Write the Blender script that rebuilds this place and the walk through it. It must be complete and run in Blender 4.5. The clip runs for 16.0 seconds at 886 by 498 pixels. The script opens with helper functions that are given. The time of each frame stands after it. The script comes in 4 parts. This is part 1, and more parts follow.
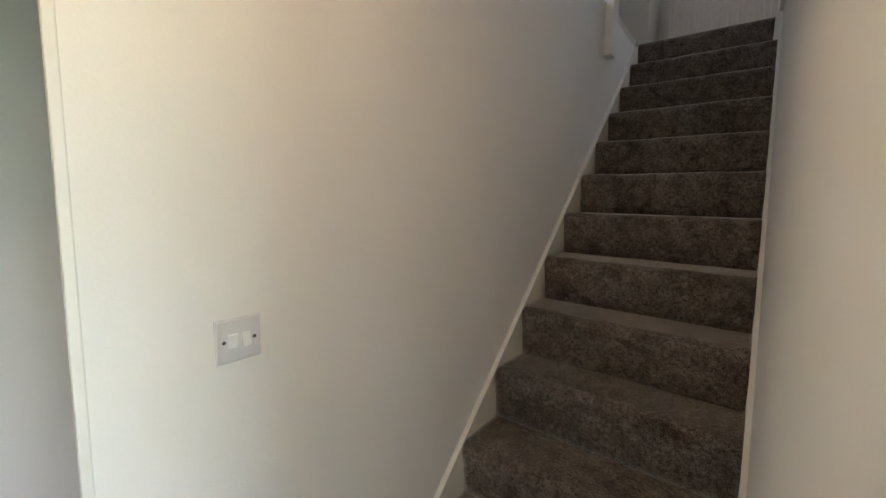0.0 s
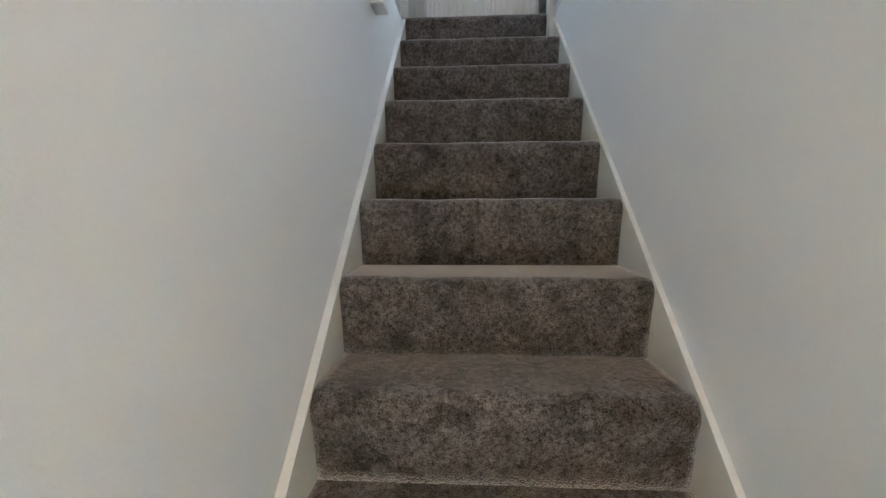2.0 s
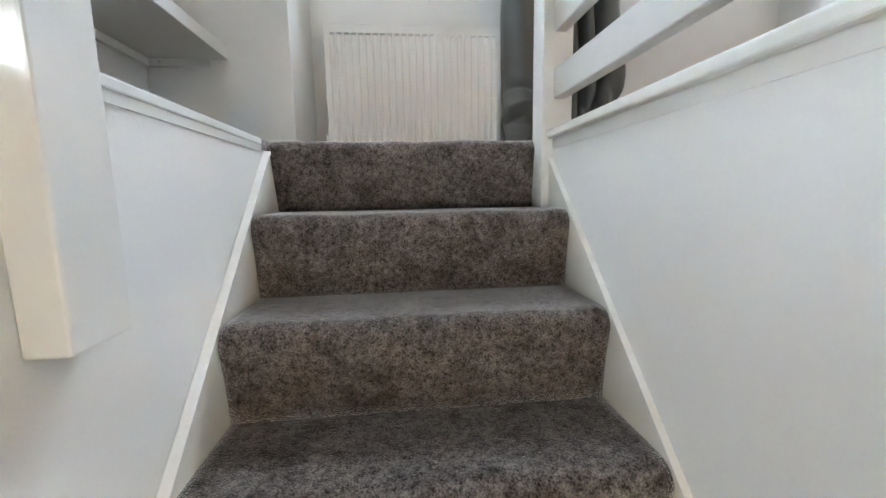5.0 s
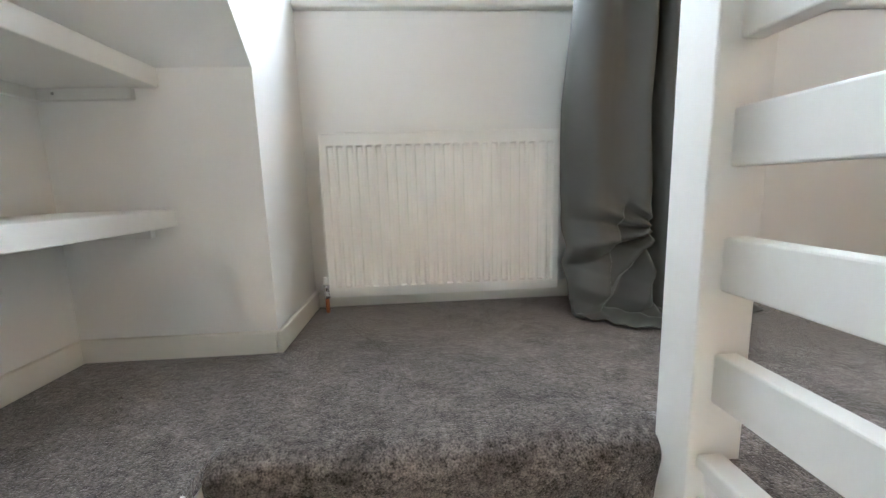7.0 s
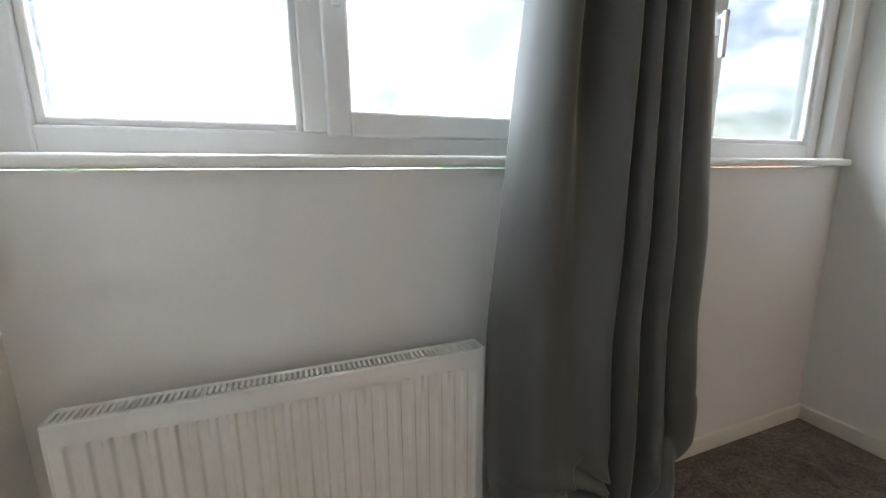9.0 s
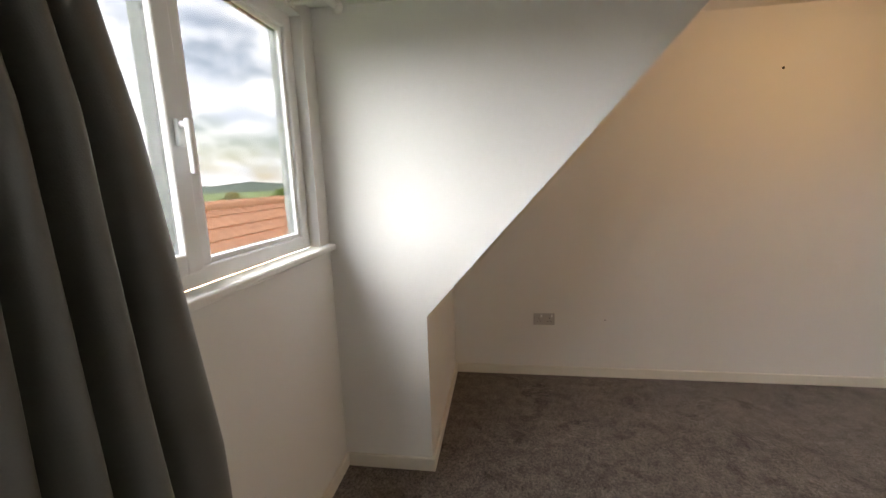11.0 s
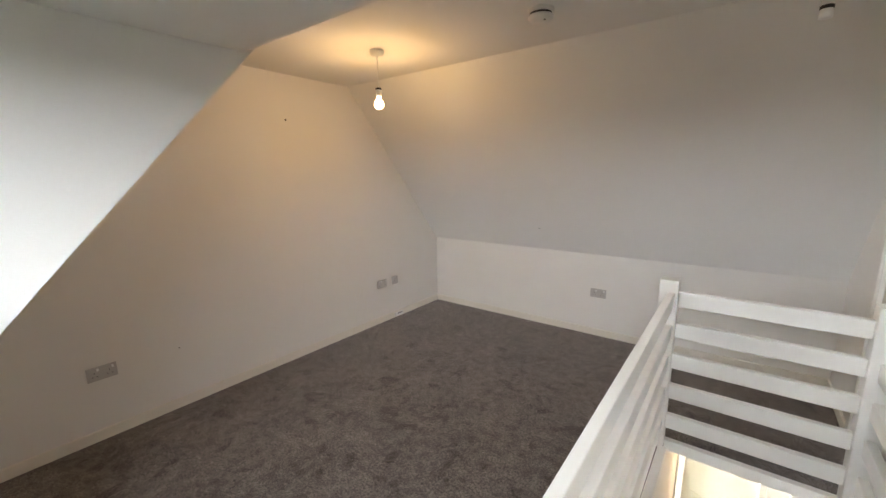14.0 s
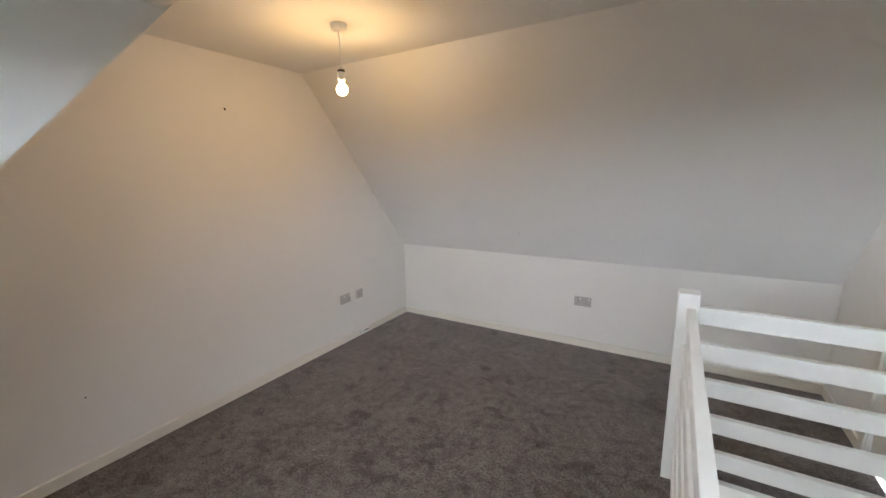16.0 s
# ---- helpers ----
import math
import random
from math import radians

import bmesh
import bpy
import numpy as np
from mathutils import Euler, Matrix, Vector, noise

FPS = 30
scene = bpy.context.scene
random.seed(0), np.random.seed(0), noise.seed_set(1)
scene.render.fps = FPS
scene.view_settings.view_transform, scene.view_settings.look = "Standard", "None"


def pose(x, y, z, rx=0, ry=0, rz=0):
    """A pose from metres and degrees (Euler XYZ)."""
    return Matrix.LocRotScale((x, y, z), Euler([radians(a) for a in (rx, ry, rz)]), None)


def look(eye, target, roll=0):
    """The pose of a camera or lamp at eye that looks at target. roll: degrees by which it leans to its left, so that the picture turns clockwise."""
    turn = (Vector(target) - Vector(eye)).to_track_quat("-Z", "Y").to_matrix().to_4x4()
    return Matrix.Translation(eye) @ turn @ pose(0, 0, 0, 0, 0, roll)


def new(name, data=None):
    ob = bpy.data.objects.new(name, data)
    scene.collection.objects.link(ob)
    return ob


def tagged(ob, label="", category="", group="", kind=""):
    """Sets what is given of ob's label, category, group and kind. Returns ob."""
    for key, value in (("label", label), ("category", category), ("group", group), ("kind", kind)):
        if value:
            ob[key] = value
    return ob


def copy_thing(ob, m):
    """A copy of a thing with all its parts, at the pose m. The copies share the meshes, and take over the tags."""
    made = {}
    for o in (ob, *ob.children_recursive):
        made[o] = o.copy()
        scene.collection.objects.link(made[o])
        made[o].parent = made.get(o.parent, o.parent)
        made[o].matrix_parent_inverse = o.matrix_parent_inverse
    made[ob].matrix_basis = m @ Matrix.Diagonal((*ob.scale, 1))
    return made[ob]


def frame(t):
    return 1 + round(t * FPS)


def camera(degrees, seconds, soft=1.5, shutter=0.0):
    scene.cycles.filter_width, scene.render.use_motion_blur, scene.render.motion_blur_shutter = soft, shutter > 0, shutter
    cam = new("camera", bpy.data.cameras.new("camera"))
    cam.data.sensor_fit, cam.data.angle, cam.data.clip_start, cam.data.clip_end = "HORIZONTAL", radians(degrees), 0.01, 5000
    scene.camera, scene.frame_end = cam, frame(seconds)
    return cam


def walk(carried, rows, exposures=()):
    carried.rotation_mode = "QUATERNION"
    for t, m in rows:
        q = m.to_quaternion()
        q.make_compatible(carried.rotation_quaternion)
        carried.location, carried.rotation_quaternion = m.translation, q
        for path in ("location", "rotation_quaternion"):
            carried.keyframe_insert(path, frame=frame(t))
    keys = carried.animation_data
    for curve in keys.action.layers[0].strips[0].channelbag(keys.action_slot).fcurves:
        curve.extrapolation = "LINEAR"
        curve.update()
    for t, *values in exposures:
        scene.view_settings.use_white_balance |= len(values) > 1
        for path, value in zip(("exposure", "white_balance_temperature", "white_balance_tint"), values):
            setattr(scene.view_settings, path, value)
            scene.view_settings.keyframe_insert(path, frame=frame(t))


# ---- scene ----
cam = camera(96.72, 16.0)
walk(cam, [
    (0.0, pose(0.772, -3.458, -1.265, 83.37, -1.50, 37.53)),
    (0.5, pose(0.531, -3.222, -1.239, 83.25, -1.60, 34.12)),
    (1.0, pose(0.432, -2.987, -1.215, 83.68, -1.32, 25.87)),
    (1.5, pose(0.355, -2.733, -1.150, 83.63, -0.50, 13.65)),
    (2.0, pose(0.336, -2.416, -1.109, 84.03, 0.30, 3.03)),
    (2.5, pose(0.302, -2.125, -0.926, 84.00, 0.80, -3.92)),
    (3.0, pose(0.266, -1.954, -0.764, 83.93, 0.92, -7.02)),
    (3.5, pose(0.323, -1.778, -0.639, 84.10, 1.02, -8.92)),
    (3.7, pose(0.357, -1.699, -0.564, 84.25, 1.09, -9.03)),
    (5.8, pose(0.376, -1.075, 0.109, 80.81, 1.56, -4.08)),
    (6.0, pose(0.356, -1.024, 0.194, 80.67, 1.76, -3.86)),
    (6.5, pose(0.378, -0.851, 0.309, 80.48, 1.91, -3.36)),
    (7.0, pose(0.372, -0.660, 0.470, 80.98, 1.71, -3.76)),
    (7.5, pose(0.364, -0.504, 0.639, 80.89, 1.70, -4.35)),
    (8.0, pose(0.413, -0.337, 0.769, 80.86, 1.80, -5.68)),
    (8.2, pose(0.414, -0.264, 0.862, 79.79, 1.31, -7.29)),
    (10.3, pose(0.714, 0.138, 1.318, 80.85, 1.92, -57.81)),
    (10.5, pose(0.750, 0.125, 1.364, 80.68, 1.87, -64.58)),
    (11.0, pose(0.849, 0.138, 1.423, 80.12, 1.86, -81.81)),
    (11.5, pose(0.928, 0.155, 1.510, 79.87, 1.45, -97.39)),
    (12.0, pose(0.856, 0.210, 1.587, 79.28, 1.33, -110.57)),
    (12.5, pose(0.762, 0.288, 1.590, 79.24, 1.16, -121.79)),
    (13.0, pose(0.680, 0.325, 1.595, 79.08, 0.91, -131.11)),
    (13.5, pose(0.634, 0.338, 1.587, 79.09, 0.81, -138.24)),
    (14.0, pose(0.612, 0.330, 1.584, 79.05, 0.80, -142.74)),
    (14.5, pose(0.631, 0.328, 1.577, 79.21, 0.73, -145.43)),
    (15.0, pose(0.682, 0.328, 1.583, 79.17, 0.75, -146.96)),
    (15.5, pose(0.767, 0.271, 1.577, 79.18, 0.87, -147.74)),
    (16.0, pose(0.964, 0.082, 1.572, 79.21, 0.91, -149.14)),
], exposures=[
    (0.0, 2.65, 6150, 11), (0.5, 2.9, 6750, 18), (1.0, 3.25, 5700, 9), (1.5, 3.65, 5350, 6), (2.5, 4.2, 5250, 4), (3.7, 4.6, 5500, 4), (6.0, 4.7, 5950, 6), (7.0, 4.65, 6050, 6), (8.0, 4.25, 6050, 7),
    (10.3, 3.45, 6950, 11), (11.0, 3.58, 7200, 13), (12.0, 3.55, 7400, 14), (13.5, 3.76, 7100, 12), (15.0, 3.84, 6300, 9), (16.0, 3.84, 6250, 9),
])

# ---- sky, sun and lamps ----
world = bpy.data.worlds.new("sky")
scene.world = world
world.use_nodes = True
wn, wl = world.node_tree.nodes, world.node_tree.links
wn.clear()
w_out = wn.new("ShaderNodeOutputWorld")
w_bg = wn.new("ShaderNodeBackground")
w_sky = wn.new("ShaderNodeTexSky")
w_sky.sky_type, w_sky.sun_disc = "NISHITA", False
w_sky.sun_elevation, w_sky.sun_rotation = radians(22), radians(3)
w_gain = wn.new("ShaderNodeVectorMath")
w_gain.operation = "SCALE"
w_gain.inputs["Scale"].default_value = 0.12
w_co = wn.new("ShaderNodeTexCoord")
w_map = wn.new("ShaderNodeMapping")
w_map.inputs["Scale"].default_value = (1.0, 1.0, 1.9)
w_cl = wn.new("ShaderNodeTexNoise")
w_cl.inputs["Scale"].default_value, w_cl.inputs["Detail"].default_value, w_cl.inputs["Roughness"].default_value = 3.6, 9.0, 0.56
w_rp = wn.new("ShaderNodeValToRGB")
w_rp.color_ramp.elements[0].position, w_rp.color_ramp.elements[1].position = 0.36, 0.50
w_tone = wn.new("ShaderNodeTexNoise")
w_tone.inputs["Scale"].default_value, w_tone.inputs["Detail"].default_value = 6.0, 6.0
w_tr = wn.new("ShaderNodeValToRGB")
w_tr.color_ramp.elements[0].position, w_tr.color_ramp.elements[1].position = 0.35, 0.62
w_tr.color_ramp.elements[0].color, w_tr.color_ramp.elements[1].color = (1.00, 1.13, 1.36, 1), (1.80, 1.86, 1.96, 1)
w_mix = wn.new("ShaderNodeMix")
w_mix.data_type = "RGBA"
wl.new(w_co.outputs["Generated"], w_map.inputs["Vector"])
wl.new(w_map.outputs["Vector"], w_cl.inputs["Vector"])
wl.new(w_map.outputs["Vector"], w_tone.inputs["Vector"])
wl.new(w_cl.outputs["Fac"], w_rp.inputs["Fac"])
wl.new(w_tone.outputs["Fac"], w_tr.inputs["Fac"])
wl.new(w_sky.outputs["Color"], w_gain.inputs[0])
wl.new(w_rp.outputs["Color"], w_mix.inputs["Factor"])
wl.new(w_gain.outputs["Vector"], w_mix.inputs["A"])
wl.new(w_tr.outputs["Color"], w_mix.inputs["B"])
wl.new(w_mix.outputs["Result"], w_bg.inputs["Color"])
wl.new(w_bg.outputs["Background"], w_out.inputs["Surface"])
w_bg.inputs["Strength"].default_value = 1.3

sun = new("sun", bpy.data.lights.new("sun", "SUN"))
sun.data.energy, sun.data.angle, sun.data.color = 5.0, radians(97), (0.86, 0.93, 1.0)   # the bright veil of cloud
sun.matrix_world = look((0, 0, 0), (0.02, -0.89, -0.43))

# added fill: daylight from an unseen, assumed window opening in the room beside the hall
hall_fill = bpy.data.lights.new("hall_daylight", "AREA")
hall_fill.shape, hall_fill.size, hall_fill.size_y = "RECTANGLE", 1.25, 1.8
hall_fill.energy, hall_fill.color = 1.5, (0.72, 0.86, 1.0)
new("hall_daylight", hall_fill).matrix_world = look((2.48, -3.30, -1.55), (0.0, -3.30, -1.70))


def point_lamp(name, at, energy, colour, radius):
    lamp = bpy.data.lights.new(name, "POINT")
    lamp.energy, lamp.color, lamp.shadow_soft_size = energy, colour, radius
    ob = new(name, lamp)
    ob.location = at
    return ob


# the bare bulb of the loft, and the lamp of the hall below
point_lamp("bulb_light", (2.611, -1.607, 2.03), 0.68, (1.0, 0.60, 0.25), 0.028)
point_lamp("hall_light", (0.45, -3.55, -0.46), 1.25, (1.0, 0.68, 0.40), 0.05)

# ---- materials ----


def material(name, colour, rough=0.6, metal=0.0, dark=None, scale=4.0, fine=90.0, bump=0.05, spread=0.5, sheen=0.0, coat=0.0, fine_mix=0.35):
    m = bpy.data.materials.new(name)
    m.use_nodes = True
    n, l = m.node_tree.nodes, m.node_tree.links
    b = n["Principled BSDF"]
    b.inputs["Roughness"].default_value, b.inputs["Metallic"].default_value = rough, metal
    b.inputs["Sheen Weight"].default_value = sheen
    b.inputs["Coat Weight"].default_value = coat
    dark = dark or tuple(c * 0.93 for c in colour)
    co = n.new("ShaderNodeTexCoord")
    big, small = n.new("ShaderNodeTexNoise"), n.new("ShaderNodeTexNoise")
    big.inputs["Scale"].default_value, big.inputs["Detail"].default_value = scale, 5.0
    small.inputs["Scale"].default_value, small.inputs["Detail"].default_value = fine, 3.0
    both = n.new("ShaderNodeMix")
    both.inputs["Factor"].default_value = fine_mix
    ramp = n.new("ShaderNodeValToRGB")
    ramp.color_ramp.elements[0].position, ramp.color_ramp.elements[1].position = 0.5 - spread / 2, 0.5 + spread / 2
    ramp.color_ramp.elements[0].color, ramp.color_ramp.elements[1].color = (*dark, 1), (*colour, 1)
    bp = n.new("ShaderNodeBump")
    bp.inputs["Strength"].default_value, bp.inputs["Distance"].default_value = min(1.0, bump * 4), 0.004
    l.new(co.outputs["Object"], big.inputs["Vector"])
    l.new(co.outputs["Object"], small.inputs["Vector"])
    l.new(big.outputs["Fac"], both.inputs["A"])
    l.new(small.outputs["Fac"], both.inputs["B"])
    l.new(both.outputs["Result"], ramp.inputs["Fac"])
    l.new(ramp.outputs["Color"], b.inputs["Base Color"])
    l.new(small.outputs["Fac"], bp.inputs["Height"])
    l.new(bp.outputs["Normal"], b.inputs["Normal"])
    return m


PAINT = material("wall_paint", (0.82, 0.808, 0.78), 0.85, dark=(0.785, 0.772, 0.742), scale=1.6, fine=160, bump=0.03)
CEIL = material("ceiling_paint", (0.81, 0.80, 0.775), 0.9, dark=(0.775, 0.765, 0.74), scale=1.3, fine=140, bump=0.03)
GLOSS = material("white_gloss_paint", (0.78, 0.77, 0.735), 0.32, dark=(0.74, 0.725, 0.685), scale=3.0, fine=30, bump=0.006)
CREAM = material("cream_satin_paint", (0.81, 0.78, 0.71), 0.4, dark=(0.76, 0.725, 0.65), scale=3.0, fine=30, bump=0.006)
RADW = material("radiator_enamel", (0.85, 0.84, 0.81), 0.38, dark=(0.83, 0.815, 0.785), scale=2.0, fine=60, bump=0.001)
UPVC = material("window_plastic", (0.82, 0.83, 0.83), 0.3, dark=(0.79, 0.80, 0.80), scale=3.0, fine=40, bump=0.01)
PLASTIC = material("white_plastic", (0.80, 0.79, 0.77), 0.35, dark=(0.77, 0.76, 0.74), scale=8, fine=80, bump=0.01)
GREYP = material("grey_plastic", (0.45, 0.43, 0.41), 0.45, dark=(0.40, 0.38, 0.36), scale=20, fine=80, bump=0.01)
# for dark plastic parts, and for the painted shade in the radiator's slots
DARKP = material("dark_plastic_and_shade", (0.03, 0.028, 0.026), 0.5, dark=(0.02, 0.02, 0.02), scale=20, fine=80, bump=0.01)
SOCKET = material("socket_plastic", (0.50, 0.485, 0.47), 0.4, dark=(0.46, 0.445, 0.43), scale=12, fine=80, bump=0.005)
SWITCHP = material("switch_plastic", (0.66, 0.655, 0.67), 0.3, dark=(0.63, 0.625, 0.64), scale=12, fine=80, bump=0.005)
COPPER = material("copper", (0.55, 0.20, 0.10), 0.35, 1.0, dark=(0.35, 0.12, 0.06), scale=30, fine=90, bump=0.02)
CHROME = material("chrome", (0.75, 0.75, 0.75), 0.18, 1.0, dark=(0.6, 0.6, 0.6), scale=30, fine=90, bump=0.01)
CLOTH = material("curtain_cloth", (0.098, 0.100, 0.092), 0.42, dark=(0.074, 0.077, 0.071), scale=5, fine=420, bump=0.02, sheen=0.15)


def carpet_material(name="carpet_pile"):
    m = bpy.data.materials.new(name)
    m.use_nodes = True
    n, l = m.node_tree.nodes, m.node_tree.links
    b = n["Principled BSDF"]
    b.inputs["Roughness"].default_value = 0.95
    b.inputs["Specular IOR Level"].default_value = 0.15
    b.inputs["Sheen Weight"].default_value, b.inputs["Sheen Roughness"].default_value = 0.9, 0.32
    b.inputs["Sheen Tint"].default_value = (0.95, 0.90, 0.88, 1)
    geo = n.new("ShaderNodeNewGeometry")
    mott, tuft, flecks, tread = (n.new("ShaderNodeTexNoise") for _ in range(4))
    for node, size, detail in ((mott, 17.0, 9.0), (tuft, 260.0, 1.5), (flecks, 75.0, 4.0), (tread, 3.6, 6.0)):
        node.inputs["Scale"].default_value, node.inputs["Detail"].default_value = size, detail
        l.new(geo.outputs["Position"], node.inputs["Vector"])
    r1 = n.new("ShaderNodeValToRGB")
    r1.color_ramp.elements[0].position, r1.color_ramp.elements[1].position = 0.30, 0.68
    r1.color_ramp.elements[0].color, r1.color_ramp.elements[1].color = (0.066, 0.055, 0.049, 1), (0.186, 0.160, 0.145, 1)
    r2 = n.new("ShaderNodeValToRGB")
    r2.color_ramp.elements[0].position, r2.color_ramp.elements[1].position = 0.36, 0.66
    r2.color_ramp.elements[0].color, r2.color_ramp.elements[1].color = (0.24, 0.24, 0.24, 1), (1.88, 1.88, 1.88, 1)
    fm = n.new("ShaderNodeMix")
    fm.inputs["Factor"].default_value = 0.45
    l.new(tuft.outputs["Fac"], fm.inputs["A"])
    l.new(flecks.outputs["Fac"], fm.inputs["B"])
    l.new(fm.outputs["Result"], r2.inputs["Fac"])
    bm_ = n.new("ShaderNodeMix")
    bm_.inputs["Factor"].default_value = 0.35
    l.new(mott.outputs["Fac"], bm_.inputs["A"])
    l.new(tread.outputs["Fac"], bm_.inputs["B"])
    l.new(bm_.outputs["Result"], r1.inputs["Fac"])
    mul = n.new("ShaderNodeMix")
    mul.data_type, mul.blend_type = "RGBA", "MULTIPLY"
    mul.inputs["Factor"].default_value = 1.0
    l.new(r1.outputs["Color"], mul.inputs["A"])
    l.new(r2.outputs["Color"], mul.inputs["B"])
    # pile brushed the other way in small patches, and one old mark
    brush, warp_ = n.new("ShaderNodeTexNoise"), n.new("ShaderNodeValToRGB")
    brush.inputs["Scale"].default_value, brush.inputs["Detail"].default_value, brush.inputs["Distortion"].default_value = 6.5, 5.0, 0.6
    l.new(geo.outputs["Position"], brush.inputs["Vector"])
    warp_.color_ramp.elements[0].position, warp_.color_ramp.elements[1].position = 0.585, 0.635
    warp_.color_ramp.elements[0].color, warp_.color_ramp.elements[1].color = (1, 1, 1, 1), (0.66, 0.65, 0.64, 1)
    l.new(brush.outputs["Fac"], warp_.inputs["Fac"])
    far, mark = n.new("ShaderNodeVectorMath"), n.new("ShaderNodeValToRGB")
    far.operation = "DISTANCE"
    far.inputs[1].default_value = (2.21, -2.64, 0.0)
    l.new(geo.outputs["Position"], far.inputs[0])
    mark.color_ramp.elements[0].position, mark.color_ramp.elements[1].position = 0.030, 0.050
    mark.color_ramp.elements[0].color, mark.color_ramp.elements[1].color = (0.45, 0.44, 0.43, 1), (1, 1, 1, 1)
    l.new(far.outputs["Value"], mark.inputs["Fac"])
    last = mul.outputs["Result"]
    for node in (warp_, mark):
        over_ = n.new("ShaderNodeMix")
        over_.data_type, over_.blend_type = "RGBA", "MULTIPLY"
        over_.inputs["Factor"].default_value = 1.0
        l.new(last, over_.inputs["A"])
        l.new(node.outputs["Color"], over_.inputs["B"])
        last = over_.outputs["Result"]
    l.new(last, b.inputs["Base Color"])
    bp = n.new("ShaderNodeBump")
    bp.inputs["Strength"].default_value, bp.inputs["Distance"].default_value = 0.8, 0.005
    l.new(fm.outputs["Result"], bp.inputs["Height"])
    l.new(bp.outputs["Normal"], b.inputs["Normal"])
    return m


CARPET = carpet_material()


def glass_material():
    m = bpy.data.materials.new("window_glass_dimmed")
    m.use_nodes = True
    n, l = m.node_tree.nodes, m.node_tree.links
    n.clear()
    out, mix = n.new("ShaderNodeOutputMaterial"), n.new("ShaderNodeMixShader")
    clear, shine = n.new("ShaderNodeBsdfTransparent"), n.new("ShaderNodeBsdfGlossy")
    # grey tint holds down the brightness of the outdoors seen through the panes
    clear.inputs["Color"].default_value = (0.235, 0.237, 0.238, 1)
    shine.inputs["Roughness"].default_value = 0.02
    mix.inputs["Fac"].default_value = 0.03
    l.new(clear.outputs["BSDF"], mix.inputs[1])
    l.new(shine.outputs["BSDF"], mix.inputs[2])
    l.new(mix.outputs["Shader"], out.inputs["Surface"])
    return m


GLASS = glass_material()


def glow_material(name, colour, strength):
    m = bpy.data.materials.new(name)
    m.use_nodes = True
    b = m.node_tree.nodes["Principled BSDF"]
    b.inputs["Base Color"].default_value = (*colour, 1)
    b.inputs["Emission Color"].default_value = (*colour, 1)
    b.inputs["Emission Strength"].default_value = strength
    return m


BULB = glow_material("bulb_glass", (1.0, 0.66, 0.30), 1.9)

# ---- builders ----


def mesh_of(bm, name, material_=None, smooth=False):
    bmesh.ops.recalc_face_normals(bm, faces=bm.faces)
    me = bpy.data.meshes.new(name)
    bm.to_mesh(me)
    bm.free()
    if material_:
        me.materials.append(material_)
    if smooth:
        for p in me.polygons:
            p.use_smooth = True
    return me


def box(bm, x0, x1, y0, y1, z0, z1, bevel=0.0, seg=2):
    m = Matrix.Translation(((x0 + x1) / 2, (y0 + y1) / 2, (z0 + z1) / 2)) @ Matrix.Diagonal((abs(x1 - x0), abs(y1 - y0), abs(z1 - z0), 1))
    made = bmesh.ops.create_cube(bm, size=1.0, matrix=m)
    if bevel:
        edges = list({e for v in made["verts"] for e in v.link_edges})
        bmesh.ops.bevel(bm, geom=edges, offset=bevel, segments=seg, profile=0.5, affect="EDGES")
    return bm


def prism(bm, outline, axis, a, b):
    """Extrudes an outline from a to b along axis; the outline is in the two other axes, in order."""
    def place(p, d):
        return {"x": (d, p[0], p[1]), "y": (p[0], d, p[1]), "z": (p[0], p[1], d)}[axis]
    lo = [bm.verts.new(place(p, a)) for p in outline]
    hi = [bm.verts.new(place(p, b)) for p in outline]
    bm.faces.new(lo)
    bm.faces.new(hi[::-1])
    k = len(outline)
    for i in range(k):
        bm.faces.new((lo[i], lo[(i + 1) % k], hi[(i + 1) % k], hi[i]))
    return bm


def rod(bm, a, b, r, sides=12, r2=None):
    a, b = Vector(a), Vector(b)
    d = b - a
    m = Matrix.Translation((a + b) / 2) @ d.to_track_quat("Z", "Y").to_matrix().to_4x4()
    bmesh.ops.create_cone(bm, cap_ends=True, segments=sides, radius1=r, radius2=r if r2 is None else r2, depth=d.length, matrix=m)
    return bm


def lathe(bm, profile, at=(0, 0, 0), sides=24):
    """Turns a profile of (radius, height) about a vertical axis."""
    rings = []
    for r, z in profile:
        rings.append([bm.verts.new((at[0] + r * math.cos(2 * math.pi * i / sides), at[1] + r * math.sin(2 * math.pi * i / sides), at[2] + z)) for i in range(sides)])
    for p, q in zip(rings, rings[1:]):
        for i in range(sides):
            bm.faces.new((p[i], p[(i + 1) % sides], q[(i + 1) % sides], q[i]))
    bm.faces.new(rings[0][::-1])
    bm.faces.new(rings[-1])
    return bm


def part(name, bm, material_, parent=None, label="", smooth=False):
    ob = new(name, mesh_of(bm, name, material_, smooth))
    if parent:
        ob.parent = parent
        ob.matrix_parent_inverse = parent.matrix_basis.inverted()
    if label:
        ob["label"] = label
    return ob


def thing(name, at, label, category, group=""):
    ob = new(name)
    ob.empty_display_size = 0.05
    ob.matrix_basis = Matrix.Translation(at)
    return tagged(ob, label, category, group)


def setting(name, bm, material_, label, category):
    return tagged(part(name, bm, material_), label, category, kind="structure")


def B():
    return bmesh.new()


